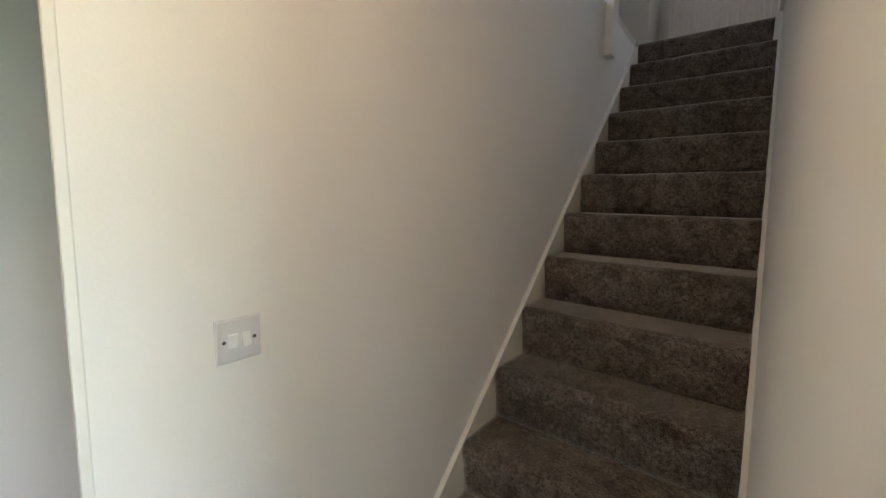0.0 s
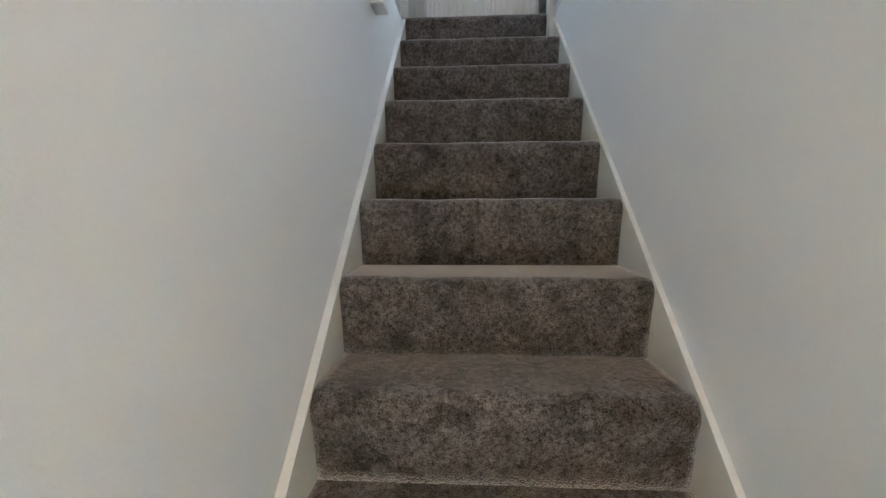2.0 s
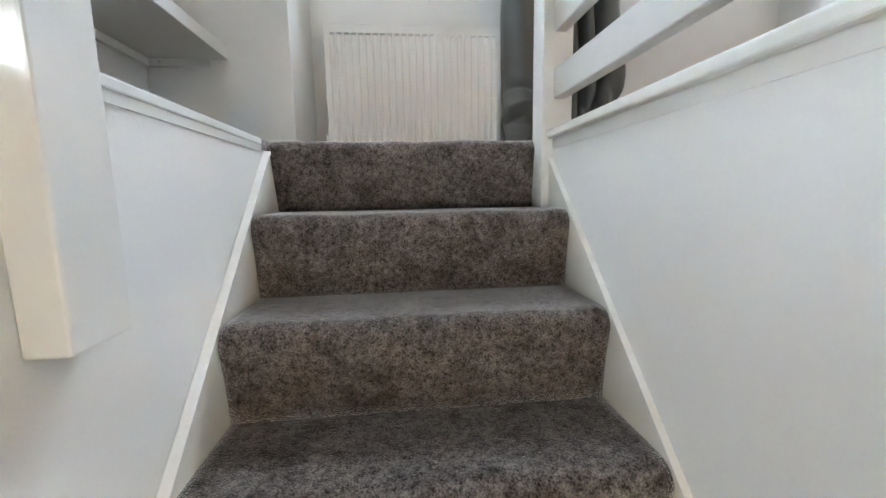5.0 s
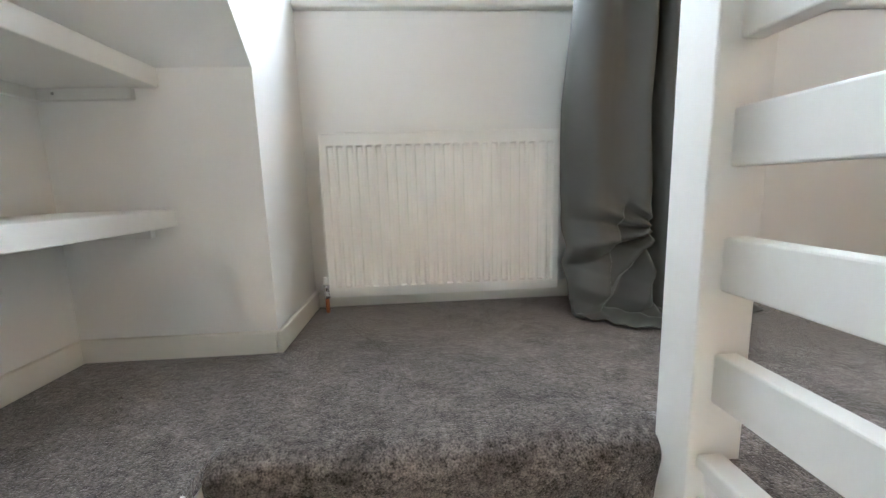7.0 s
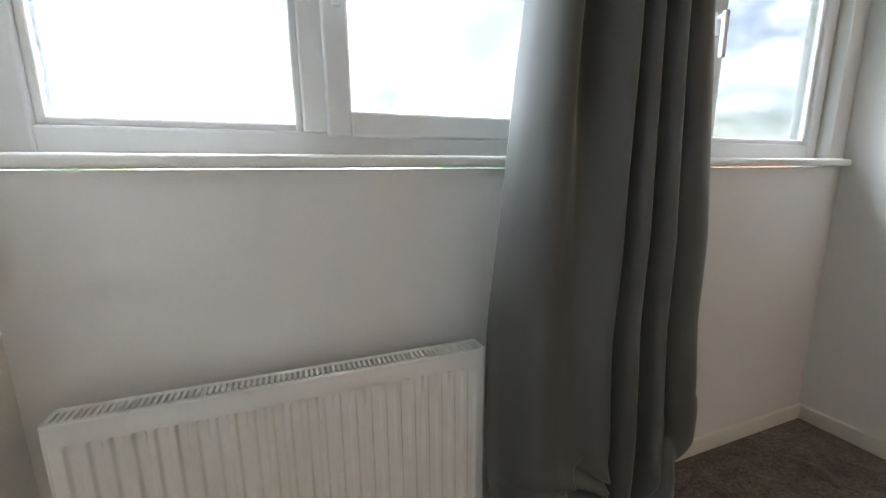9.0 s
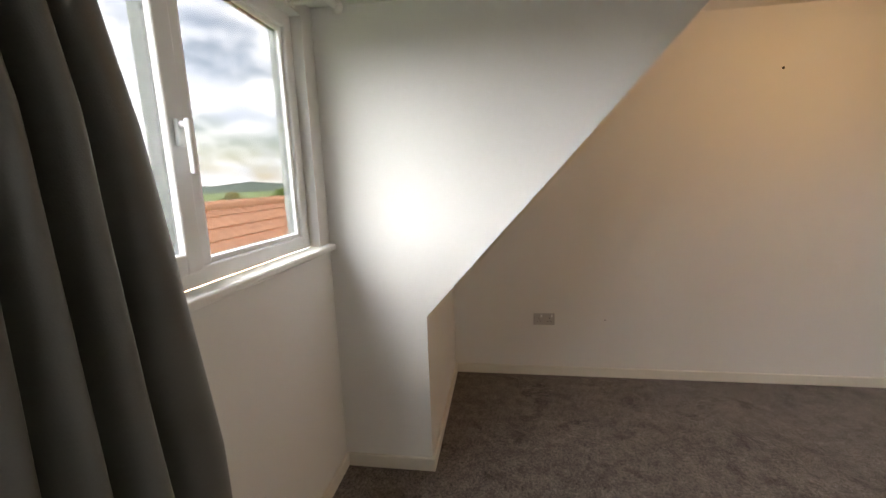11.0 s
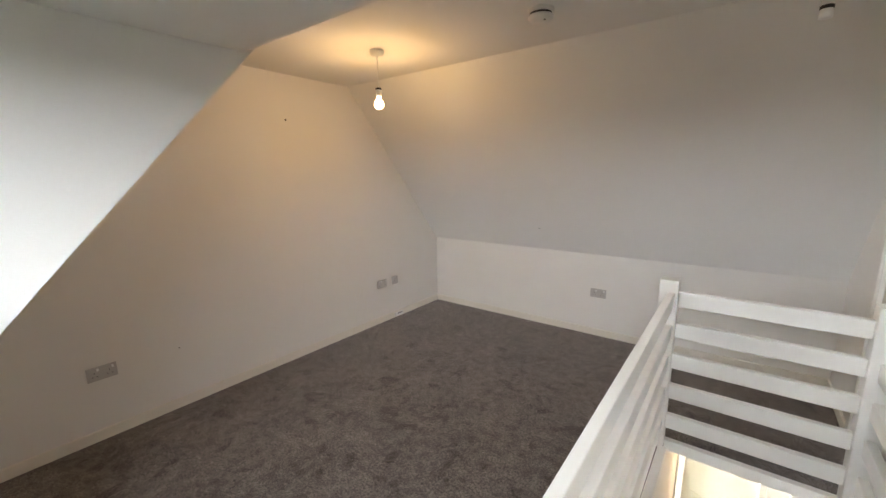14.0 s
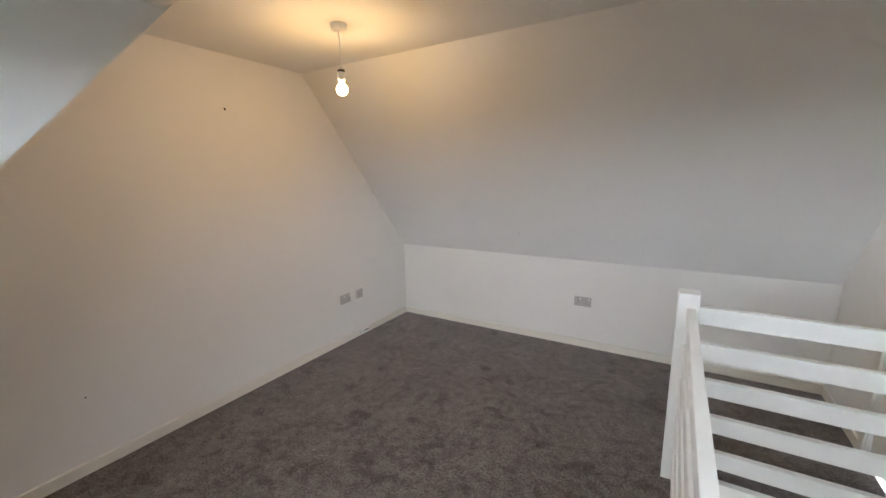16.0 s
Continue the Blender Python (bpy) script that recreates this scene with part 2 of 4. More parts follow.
# ---- plan ----
RISE, GOING, WIDTH = 0.216, 0.227, 0.829
XL, XR = -0.02, 0.842           # faces of the walls beside the stairs
XG = 3.612                      # face of the gable wall
XA = -0.61                      # back of the shelved recess
CK_L, CK_R = -0.055, 2.572      # dormer cheeks
YW, YK, YB = 0.93, 0.483, -3.465   # window wall, front low wall, back low wall
ZK, ZC, ZD = 0.80, 2.368, 2.158    # low walls, ceiling, dormer ceiling
TAN_F, TAN_B = 1.118, 1.232     # roof pitch, front and back
LIP = 0.060                     # depth of the carpet turned over the top step
WELL = -2.085                   # far end of the stair well
YREC = -0.80                    # near end of the shelved recess
HALL = -13 * RISE               # floor of the hall below


def front_y(z):
    return YK - (z - ZK) / TAN_F


def back_y(z):
    return YB + (z - ZK) / TAN_B


# ---- structure: loft ----
bm = B()
box(bm, XA, XG, LIP, YW, -0.03, 0)
box(bm, XR, XG, YB, LIP, -0.03, 0)
box(bm, XA, XL, YREC, LIP, -0.03, 0)
box(bm, XL, XR, YB, WELL - 0.03, -0.03, 0)
setting("floor", bm, CARPET, "dark grey-brown cut-pile carpet of the loft room", "floor")
bm = B()
box(bm, XA - 0.1, XG + 0.1, 0.02, 1.2, -0.24, -0.034)
box(bm, XR + 0.004, XG + 0.1, -5.0, 0.018, -0.24, -0.034)
box(bm, -1.2, XL - 0.004, -5.0, 0.018, -0.24, -0.034)
prism(bm, [(-5.0, -0.034), (WELL - 0.03, -0.034), (WELL - 0.03, -0.05), (WELL - 0.5, -0.24), (-5.0, -0.24)], "x", XL - 0.002, XR + 0.002)
setting("ceiling_hall", bm, CEIL, "white painted ceiling of the hall below", "ceiling")

WX0, WX1, WZ0, WZ1 = -0.03, 2.475, 1.155, 2.095
bm = B()
box(bm, CK_L - 0.1, CK_R + 0.1, YW, 1.062, -0.2, WZ0 - 0.035)
box(bm, CK_L - 0.1, WX0, YW, 1.062, WZ0 - 0.035, 2.4)
box(bm, WX1, CK_R + 0.1, YW, 1.062, WZ0 - 0.035, 2.4)
box(bm, WX0, WX1, YW, 1.062, WZ1, 2.4)
setting("wall_window", bm, PAINT, "off-white painted wall under the dormer window", "wall")
for name, x0, x1 in (("wall_cheek_far", CK_R, CK_R + 0.09), ("wall_cheek_near", CK_L - 0.09, CK_L)):
    bm = B()
    prism(bm, [(YW + 0.002, -0.03), (YW + 0.002, 2.3), (front_y(2.3), 2.3), (YK, ZK), (YK, -0.03)], "x", x0, x1)
    setting(name, bm, PAINT, "off-white painted dormer cheek wall with a sloping edge", "wall")
for name, x0, x1 in (("wall_low_front", CK_R + 0.09, XG), ("wall_low_recess", XA, CK_L - 0.09)):
    bm = B()
    box(bm, x0, x1, YK, YK + 0.1, -0.03, ZK)
    setting(name, bm, PAINT, "off-white painted low wall under the roof slope", "wall")
for name, x0, x1 in (("ceiling_slope_front", CK_R + 0.09, XG), ("ceiling_slope_recess", XA, CK_L - 0.09)):
    bm = B()
    prism(bm, [(YK, ZK), (front_y(ZC), ZC), (front_y(ZC) + 0.1, ZC + 0.08), (YK + 0.12, ZK)], "x", x0, x1)
    setting(name, bm, CEIL, "off-white painted sloping ceiling", "ceiling")
bm = B()
prism(bm, [(front_y(ZD), ZD), (front_y(ZC), ZC), (front_y(ZC) + 0.12, ZC + 0.08), (front_y(ZC) + 0.12, ZD + 0.1), (YW + 0.2, ZD + 0.1), (YW + 0.2, ZD)], "x", CK_L, CK_R)
bmesh.ops.bevel(bm, geom=[e for e in bm.edges if all(abs(v.co.z - ZD) < 1e-4 and abs(v.co.y - front_y(ZD)) < 1e-4 for v in e.verts)], offset=0.05, segments=5, profile=0.5, affect="EDGES")
setting("ceiling_dormer", bm, CEIL, "off-white flat dormer ceiling", "ceiling")
bm = B()
box(bm, XA - 0.1, XG + 0.1, back_y(ZC) - 0.05, front_y(ZC) + 0.05, ZC, ZC + 0.1)
setting("ceiling", bm, CEIL, "off-white flat ceiling of the loft", "ceiling")
bm = B()
prism(bm, [(YB, ZK), (back_y(ZC), ZC), (back_y(ZC) - 0.1, ZC + 0.1), (YB - 0.14, ZK)], "x", XL - 0.02, XG)
setting("ceiling_slope_back", bm, CEIL, "off-white painted sloping ceiling at the back", "ceiling")
bm = B()
box(bm, XL - 0.1, XG, YB - 0.12, YB, -0.03, ZK)
setting("wall_low_back", bm, PAINT, "white painted low wall under the back slope", "wall")
bm = B()
box(bm, XG, XG + 0.12, YB - 0.15, 1.2, -0.1, 2.5)
setting("wall_gable", bm, PAINT, "off-white painted gable wall", "wall")
bm = B()
box(bm, XA - 0.1, XA, YREC - 0.12, 1.2, -0.1, 2.5)
setting("wall_recess", bm, PAINT, "off-white painted wall of the shelved recess", "wall")
DY0, DY1, DZ = -2.735, -2.13, 1.64
bm = B()
box(bm, XA, XL - 0.1, YREC - 0.1, YREC, -0.1, 2.5)
box(bm, XL - 0.1, XL, DY1, YREC, 0, 2.5)
box(bm, XL - 0.1, XL, YB, DY0, 0, 2.5)
box(bm, XL - 0.1, XL, DY0, DY1, DZ, 2.5)
setting("wall_partition", bm, PAINT, "off-white painted partition beside the stair well", "wall")

# ---- structure: stair walls and the hall ----
bm = B()
box(bm, XL - 0.1, XL, -3.328, 0.03, HALL - 0.1, -0.034)
box(bm, XL - 0.1, XL, -4.2, -3.344, -0.76, -0.034)
box(bm, XL - 0.1, XL, -4.3, -4.12, HALL - 0.1, -0.76)
setting("wall_stairs_outer", bm, PAINT, "white painted wall beside the stairs", "wall")
bm = B()
box(bm, XR, XR + 0.1, -3.28, 0.03, HALL - 0.1, -0.034)
box(bm, XR, XR + 0.1, -4.1, -3.28, -0.76, -0.034)
box(bm, XR, XR + 0.1, -4.3, -4.1, HALL - 0.1, -0.034)
setting("wall_stairs_inner", bm, PAINT, "white painted wall beside the stairs with a doorway", "wall")
for spans in (
    (-1.2, 0.20, -4.3, -4.2, HALL - 0.1, -0.24),
    (0.20, 1.02, -4.3, -4.2, -0.74, -0.24),
    (1.02, 2.6, -4.3, -4.2, HALL - 0.1, -0.24),
    (-1.2, -1.1, -4.3, 0.1, HALL - 0.1, -0.24),
    # these four leave an assumed opening, out of view, that lets daylight in
    (2.5, 2.6, -4.3, -3.95, HALL - 0.1, -0.24),
    (2.5, 2.6, -2.65, 0.1, HALL - 0.1, -0.24),
    (2.5, 2.6, -3.95, -2.65, HALL - 0.1, HALL + 0.25),
    (2.5, 2.6, -3.95, -2.65, -0.62, -0.24),
    (XR + 0.1, 2.5, -2.5, -2.4, HALL - 0.1, -0.24),
    (XL, XR, -0.1, 0.0, HALL - 0.1, -0.25),
    (-1.1, XL - 0.1, -3.0, -2.9, HALL - 0.1, -0.24),
):
    setting("wall_hall", box(B(), *spans), PAINT, "white painted wall of the hall", "wall")
bm = B()
box(bm, -1.2, 2.6, -4.3, 0.1, HALL - 0.1, HALL)
setting("floor_hall", bm, CARPET, "dark grey-brown carpet of the hall", "floor")

# ---- stairs ----


def step_mesh(depth, x0, x1):
    r, over = 0.040, 0.024
    out = [(depth, 0.0), (depth - 0.0002, 0.0), (min(depth - 0.004, GOING * 0.5), 0.0)]
    for i in range(9):
        a = math.pi / 2 + math.radians(100) * i / 8
        out.append((r - over + r * math.cos(a), -r + r * math.sin(a)))
    out += [(-over * 0.55, -0.10), (-0.004, -0.17), (0.0, -RISE - 0.004), (depth, -RISE - 0.004)]
    bm = B()
    cols = 40
    rows_ = []
    for i in range(cols + 1):
        x = x0 + (x1 - x0) * i / cols
        ring = []
        for y, z in out:
            soft = 0.004 if (y < 0.04 and z > -0.07) else 0.0015
            e = noise.noise(Vector((x * 6, y * 9, z * 9))) * soft
            loose = 1 if y < min(GOING, depth - 0.01) else 0
            ring.append(bm.verts.new((x, y + e * loose, z + (e if -0.06 < z else 0) * loose)))
        rows_.append(ring)
    k = len(out)
    for a, b in zip(rows_, rows_[1:]):
        for i in range(k):
            bm.faces.new((a[i], a[(i + 1) % k], b[(i + 1) % k], b[i]))
    bm.faces.new(rows_[0])
    bm.faces.new(rows_[-1][::-1])
    me = mesh_of(bm, "step", CARPET)
    for p in me.polygons:
        p.use_smooth = len(p.vertices) == 4 and abs(p.normal.x) < 0.5
    return me


stairs = thing("staircase", (0.4, -1.4, HALL), "steep straight flight of dark carpeted stairs between white strings", "staircase")
STEP, TOP_STEP = step_mesh(GOING + 0.02, 0.0, WIDTH), step_mesh(LIP, XL, XR)
for k in range(13):
    s = new("step", STEP if k else TOP_STEP)
    s.matrix_basis = Matrix.Translation((0, -k * GOING, -k * RISE))
    s.parent = stairs
    s.matrix_parent_inverse = stairs.matrix_basis.inverted()


def string_board(x0, x1, name, trim):
    lo = -12.6
    def at(k, up):
        return (k * GOING, k * RISE + up)
    bm = prism(B(), [at(lo, 0.012), at(-0.27, 0.012), (0.0, -0.25), at(lo, -0.5)], "x", x0, x1)
    ob = part(name, bm, CREAM, stairs, "cream painted string board")
    bm = prism(B(), [at(lo, 0.012), at(-0.27, 0.012), at(-0.27, 0.021), at(lo, 0.021)], "x", min(x0, x1) + (0.004 if trim < 0 else -0.003), max(x0, x1) + (0.004 if trim < 0 else -0.001))
    part("string_capping", bm, GLOSS, stairs, "narrow white capping strip")


string_board(XL, 0.0, "string", -1)
string_board(WIDTH, XR, "string", 1)
# ---- window ----
window = tagged(thing("window_1", (1.22, 1.0, WZ0), "", ""), "white plastic four-light dormer window with casements", "window", kind="structure")
part("window_sill", box(B(), CK_L + 0.002, CK_R - 0.002, 0.895, 0.985, WZ0 - 0.034, WZ0 - 0.004, 0.010, 3), GLOSS, window, "white painted window board")


def frame_ring(bm, x0, x1, z0, z1, y0, y1, w, wb=None, bevel=0.006):
    wb = wb or w
    box(bm, x0, x0 + w, y0, y1, z0, z1, bevel)
    box(bm, x1 - w, x1, y0, y1, z0, z1, bevel)
    box(bm, x0 + w - 0.003, x1 - w + 0.003, y0 + 0.001, y1 - 0.001, z0, z0 + wb, bevel)
    box(bm, x0 + w - 0.003, x1 - w + 0.003, y0 + 0.001, y1 - 0.001, z1 - w, z1, bevel)
    return bm


FY0, FY1 = 0.975, 1.045
part("window_frame", frame_ring(B(), WX0, WX1, WZ0 - 0.004, WZ1, FY0, FY1, 0.06, 0.055), UPVC, window)
MULL = (0.548, 1.215, 1.838)
for x in MULL:
    part("mullion", box(B(), x - 0.032, x + 0.032, FY0 + 0.002, FY1, WZ0 + 0.05, WZ1 - 0.055, 0.005), UPVC, window)
LIGHTS = ((0.03, 0.516, False), (0.58, 1.183, True), (1.247, 1.806, True), (1.87, 2.415, False))
for x0, x1, opens in LIGHTS:
    if opens:
        sash = part("casement", frame_ring(B(), x0 - 0.012, x1 + 0.012, WZ0 + 0.04, WZ1 - 0.045, FY0 - 0.018, FY1 - 0.02, 0.058), UPVC, window)
        gx0, gx1, gz0, gz1 = x0 + 0.046, x1 - 0.046, WZ0 + 0.098, WZ1 - 0.103
        hx = x1 - 0.018 if x0 > 1.2 else x0 + 0.018
        bm = box(B(), hx - 0.012, hx + 0.012, FY0 - 0.032, FY0 - 0.018, 1.53, 1.60, 0.004)
        rod(bm, (hx, FY0 - 0.03, 1.585), (hx, FY0 - 0.055, 1.585), 0.009)
        box(bm, hx - 0.010, hx + 0.010, FY0 - 0.062, FY0 - 0.046, 1.46, 1.60, 0.005)
        part("handle", bm, UPVC, sash, "white window handle")
    else:
        bead = part("glazing_bead", frame_ring(B(), x0 - 0.002, x1 + 0.002, WZ0 + 0.049, WZ1 - 0.058, FY0 + 0.012, FY1 - 0.02, 0.02), UPVC, window)
        gx0, gx1, gz0, gz1 = x0 + 0.014, x1 - 0.014, WZ0 + 0.066, WZ1 - 0.075
    pane = part("pane", box(B(), gx0, gx1, *((0.976, 0.982) if opens else (0.999, 1.005)), gz0, gz1), GLASS, window, "glass pane tinted grey to dim the view outside")
    pane.visible_shadow = False
# ---- skirting boards ----
SK = 0.068


def skirting(name, x0, x1, y0, y1):
    bm = box(B(), x0, x1, y0, y1, -0.004, SK, 0.006, 3)
    return setting(name, bm, CREAM, "cream painted skirting board", "skirting")


skirting("baseboard", CK_L, CK_R, YW - 0.016, YW)
skirting("baseboard", CK_R - 0.016, CK_R, YK - 0.016, YW - 0.016)
skirting("baseboard", CK_L, CK_L + 0.016, YK - 0.016, YW - 0.016)
skirting("baseboard", CK_R, XG, YK - 0.016, YK)
skirting("baseboard", XA, CK_L, YK - 0.016, YK)
skirting("baseboard", XG - 0.016, XG, YB + 0.016, YK - 0.016)
skirting("baseboard", XL, XG, YB, YB + 0.016)
skirting("baseboard", XA, XA + 0.016, YREC, YK - 0.016)
skirting("baseboard", XL, XL + 0.016, YB + 0.016, DY0 - 0.05)

# ---- balustrade ----
NW = 0.09
N1, N2, N3, N4 = (0.8525, -0.045), (0.889, -2.080), (0.064, -2.080), (0.02, -0.80)
RAILS = (0.936, 0.758, 0.577, 0.394, 0.208)
SIDE = (0.932, 0.750, 0.572, 0.381, 0.192)   # the rails along the flight
RH = 0.086
bal = thing("balustrade", (0.45, -2.0, 0), "white painted balustrade of flat horizontal rails round the stair well", "balustrade")


def newel(at, z0, z1=1.0):
    x, y = at
    bm = box(B(), x - NW / 2, x + NW / 2, y - NW / 2, y + NW / 2, z0, z1, 0.004)
    return part("newel_post", bm, GLOSS, bal)


part("newel_post", box(B(), 0.806, 0.899, -0.090, 0.001, -0.24, 1.0, 0.004), GLOSS, bal)
newel(N2, -0.26)
newel(N3, -0.26)
bm = box(B(), XL, 0.030, N4[1] - 0.048, N4[1] + 0.048, -0.335, 1.0, 0.004)
part("newel_post", bm, GLOSS, bal)
for top in RAILS:
    z0 = top - RH
    part("rail", box(B(), N3[0] + NW / 2, N2[0] - NW / 2, N2[1] - 0.012, N2[1] + 0.024, z0, top, 0.004), GLOSS, bal)
    part("rail", box(B(), N3[0] - 0.024, N3[0] + 0.012, N3[1] + NW / 2, N4[1] - NW / 2, z0, top, 0.004), GLOSS, bal)
for top in SIDE:
    bm = prism(B(), [(0.840, -0.090), (0.876, -0.090), (0.893, N2[1] + NW / 2), (0.857, N2[1] + NW / 2)], "z", top - RH, top)
    bmesh.ops.bevel(bm, geom=[e for e in bm.edges if abs(e.verts[0].co.z - e.verts[1].co.z) < 1e-4], offset=0.004, segments=2, profile=0.5, affect="EDGES")
    part("rail", bm, GLOSS, bal)
bm = box(B(), XL, XR, WELL - 0.026, WELL + 0.012, -0.03, 0.034, 0.004)
setting("trim_well_end", bm, GLOSS, "white painted fascia board at the stair well", "trim")
bm = box(B(), XR - 0.022, XR + 0.024, N2[1] + NW / 2, N1[1] - NW / 2, -0.010, 0.016, 0.006, 3)
box(bm, XR - 0.003, XR + 0.01, WELL, N1[1] + 0.03, -0.040, -0.008)
setting("trim_well_side", bm, GLOSS, "white painted nosing along the stair well", "trim")
bm = box(B(), XL - 0.012, XL + 0.006, N4[1] + NW / 2, -0.075, -0.022, -0.002, 0.004)
box(bm, XL - 0.01, XL + 0.003, N4[1] + NW / 2, -0.075, -0.040, -0.018)
setting("trim_well_recess", bm, GLOSS, "white painted edge strip along the stair well", "trim")

# ---- door casings and doors ----
AR = 0.016


def casing(name, axis, face, side, a0, a1, z0, z1, w=0.058):
    """An architrave round an opening from a0 to a1, with its head at z1, on a wall face."""
    f0, f1 = sorted((face, face + side * AR))
    bm = B()
    for p0, p1, q0, q1 in ((a0 - w, a0, z0, z1 + w), (a1, a1 + w, z0, z1 + w), (a0, a1, z1, z1 + w)):
        if axis == "x":
            box(bm, f0, f1, p0, p1, q0, q1, 0.005)
        else:
            box(bm, p0, p1, f0, f1, q0, q1, 0.005)
    return setting(name, bm, GLOSS, "white gloss painted door casing", "door casing")


def panel_outline(x0, x1, z0, z1, arch):
    pts = [(x0, z0), (x1, z0), (x1, z1)]
    if arch:
        n_ = 8
        for i in range(1, n_):
            u = i / n_
            pts.append((x1 + (x0 - x1) * u, z1 + arch * (1 - (2 * u - 1) ** 2)))
    pts.append((x0, z1))
    return pts


casing("trim_store_door", "x", XL, 1, DY0, DY1, 0.0, DZ)
door = tagged(thing("door_1", (XL - 0.03, -2.45, 0), "", ""), "low white flush cupboard door with a round knob", "door", kind="structure")
part("door_leaf", box(B(), XL - 0.055, XL - 0.018, DY0 + 0.004, DY1 - 0.004, 0.008, DZ - 0.004, 0.002), GLOSS, door)
bm = lathe(B(), [(0.012, 0), (0.010, 0.018), (0.017, 0.026), (0.021, 0.036), (0.019, 0.046), (0.010, 0.052)], sides=20)
bmesh.ops.transform(bm, matrix=Matrix.Translation((XL - 0.018, -2.24, 1.0)) @ Matrix.Rotation(radians(90), 4, "Y"), verts=bm.verts)
part("knob", bm, GLOSS, door, "white round knob", True)

casing("trim_hall_doorway", "x", XR, -1, -4.1, -3.28, HALL, -0.76)
bm = box(B(), XL - 0.012, XL + 0.003, -3.344, -3.328, HALL, -0.76, 0.003)
setting("trim_hall_opening", bm, GLOSS, "white gloss painted door lining edge", "trim")
casing("trim_hall_door", "y", -4.2, 1, 0.20, 1.02, HALL, -0.74)
hall_door = tagged(thing("door_2", (0.61, -4.24, HALL), "", ""), "white moulded panel door of the hall below", "door", kind="structure")
bm = box(B(), 0.205, 1.015, -4.262, -4.228, HALL + 0.008, -0.745, 0.002)
part("door_leaf", bm, CREAM, hall_door)
for x0, x1 in ((0.30, 0.575), (0.645, 0.92)):
    for z0, z1, arch in ((HALL + 0.22, HALL + 0.92, 0.05), (HALL + 1.10, HALL + 1.78, 0.06)):
        bm = prism(B(), panel_outline(x0, x1, z0, z1, arch), "y", -4.228, -4.221)
        prism(bm, panel_outline(x0 + 0.03, x1 - 0.03, z0 + 0.03, z1 - 0.02, arch), "y", -4.2215, -4.214)
        part("panel", bm, CREAM, hall_door)
bm = lathe(B(), [(0.02, 0), (0.012, 0.02), (0.024, 0.04), (0.024, 0.05), (0.012, 0.058)], sides=18)
bmesh.ops.transform(bm, matrix=Matrix.Translation((0.27, -4.228, HALL + 1.0)) @ Matrix.Rotation(radians(-90), 4, "X"), verts=bm.verts)
part("knob", bm, CHROME, hall_door, "chrome knob", True)

# ---- radiator ----


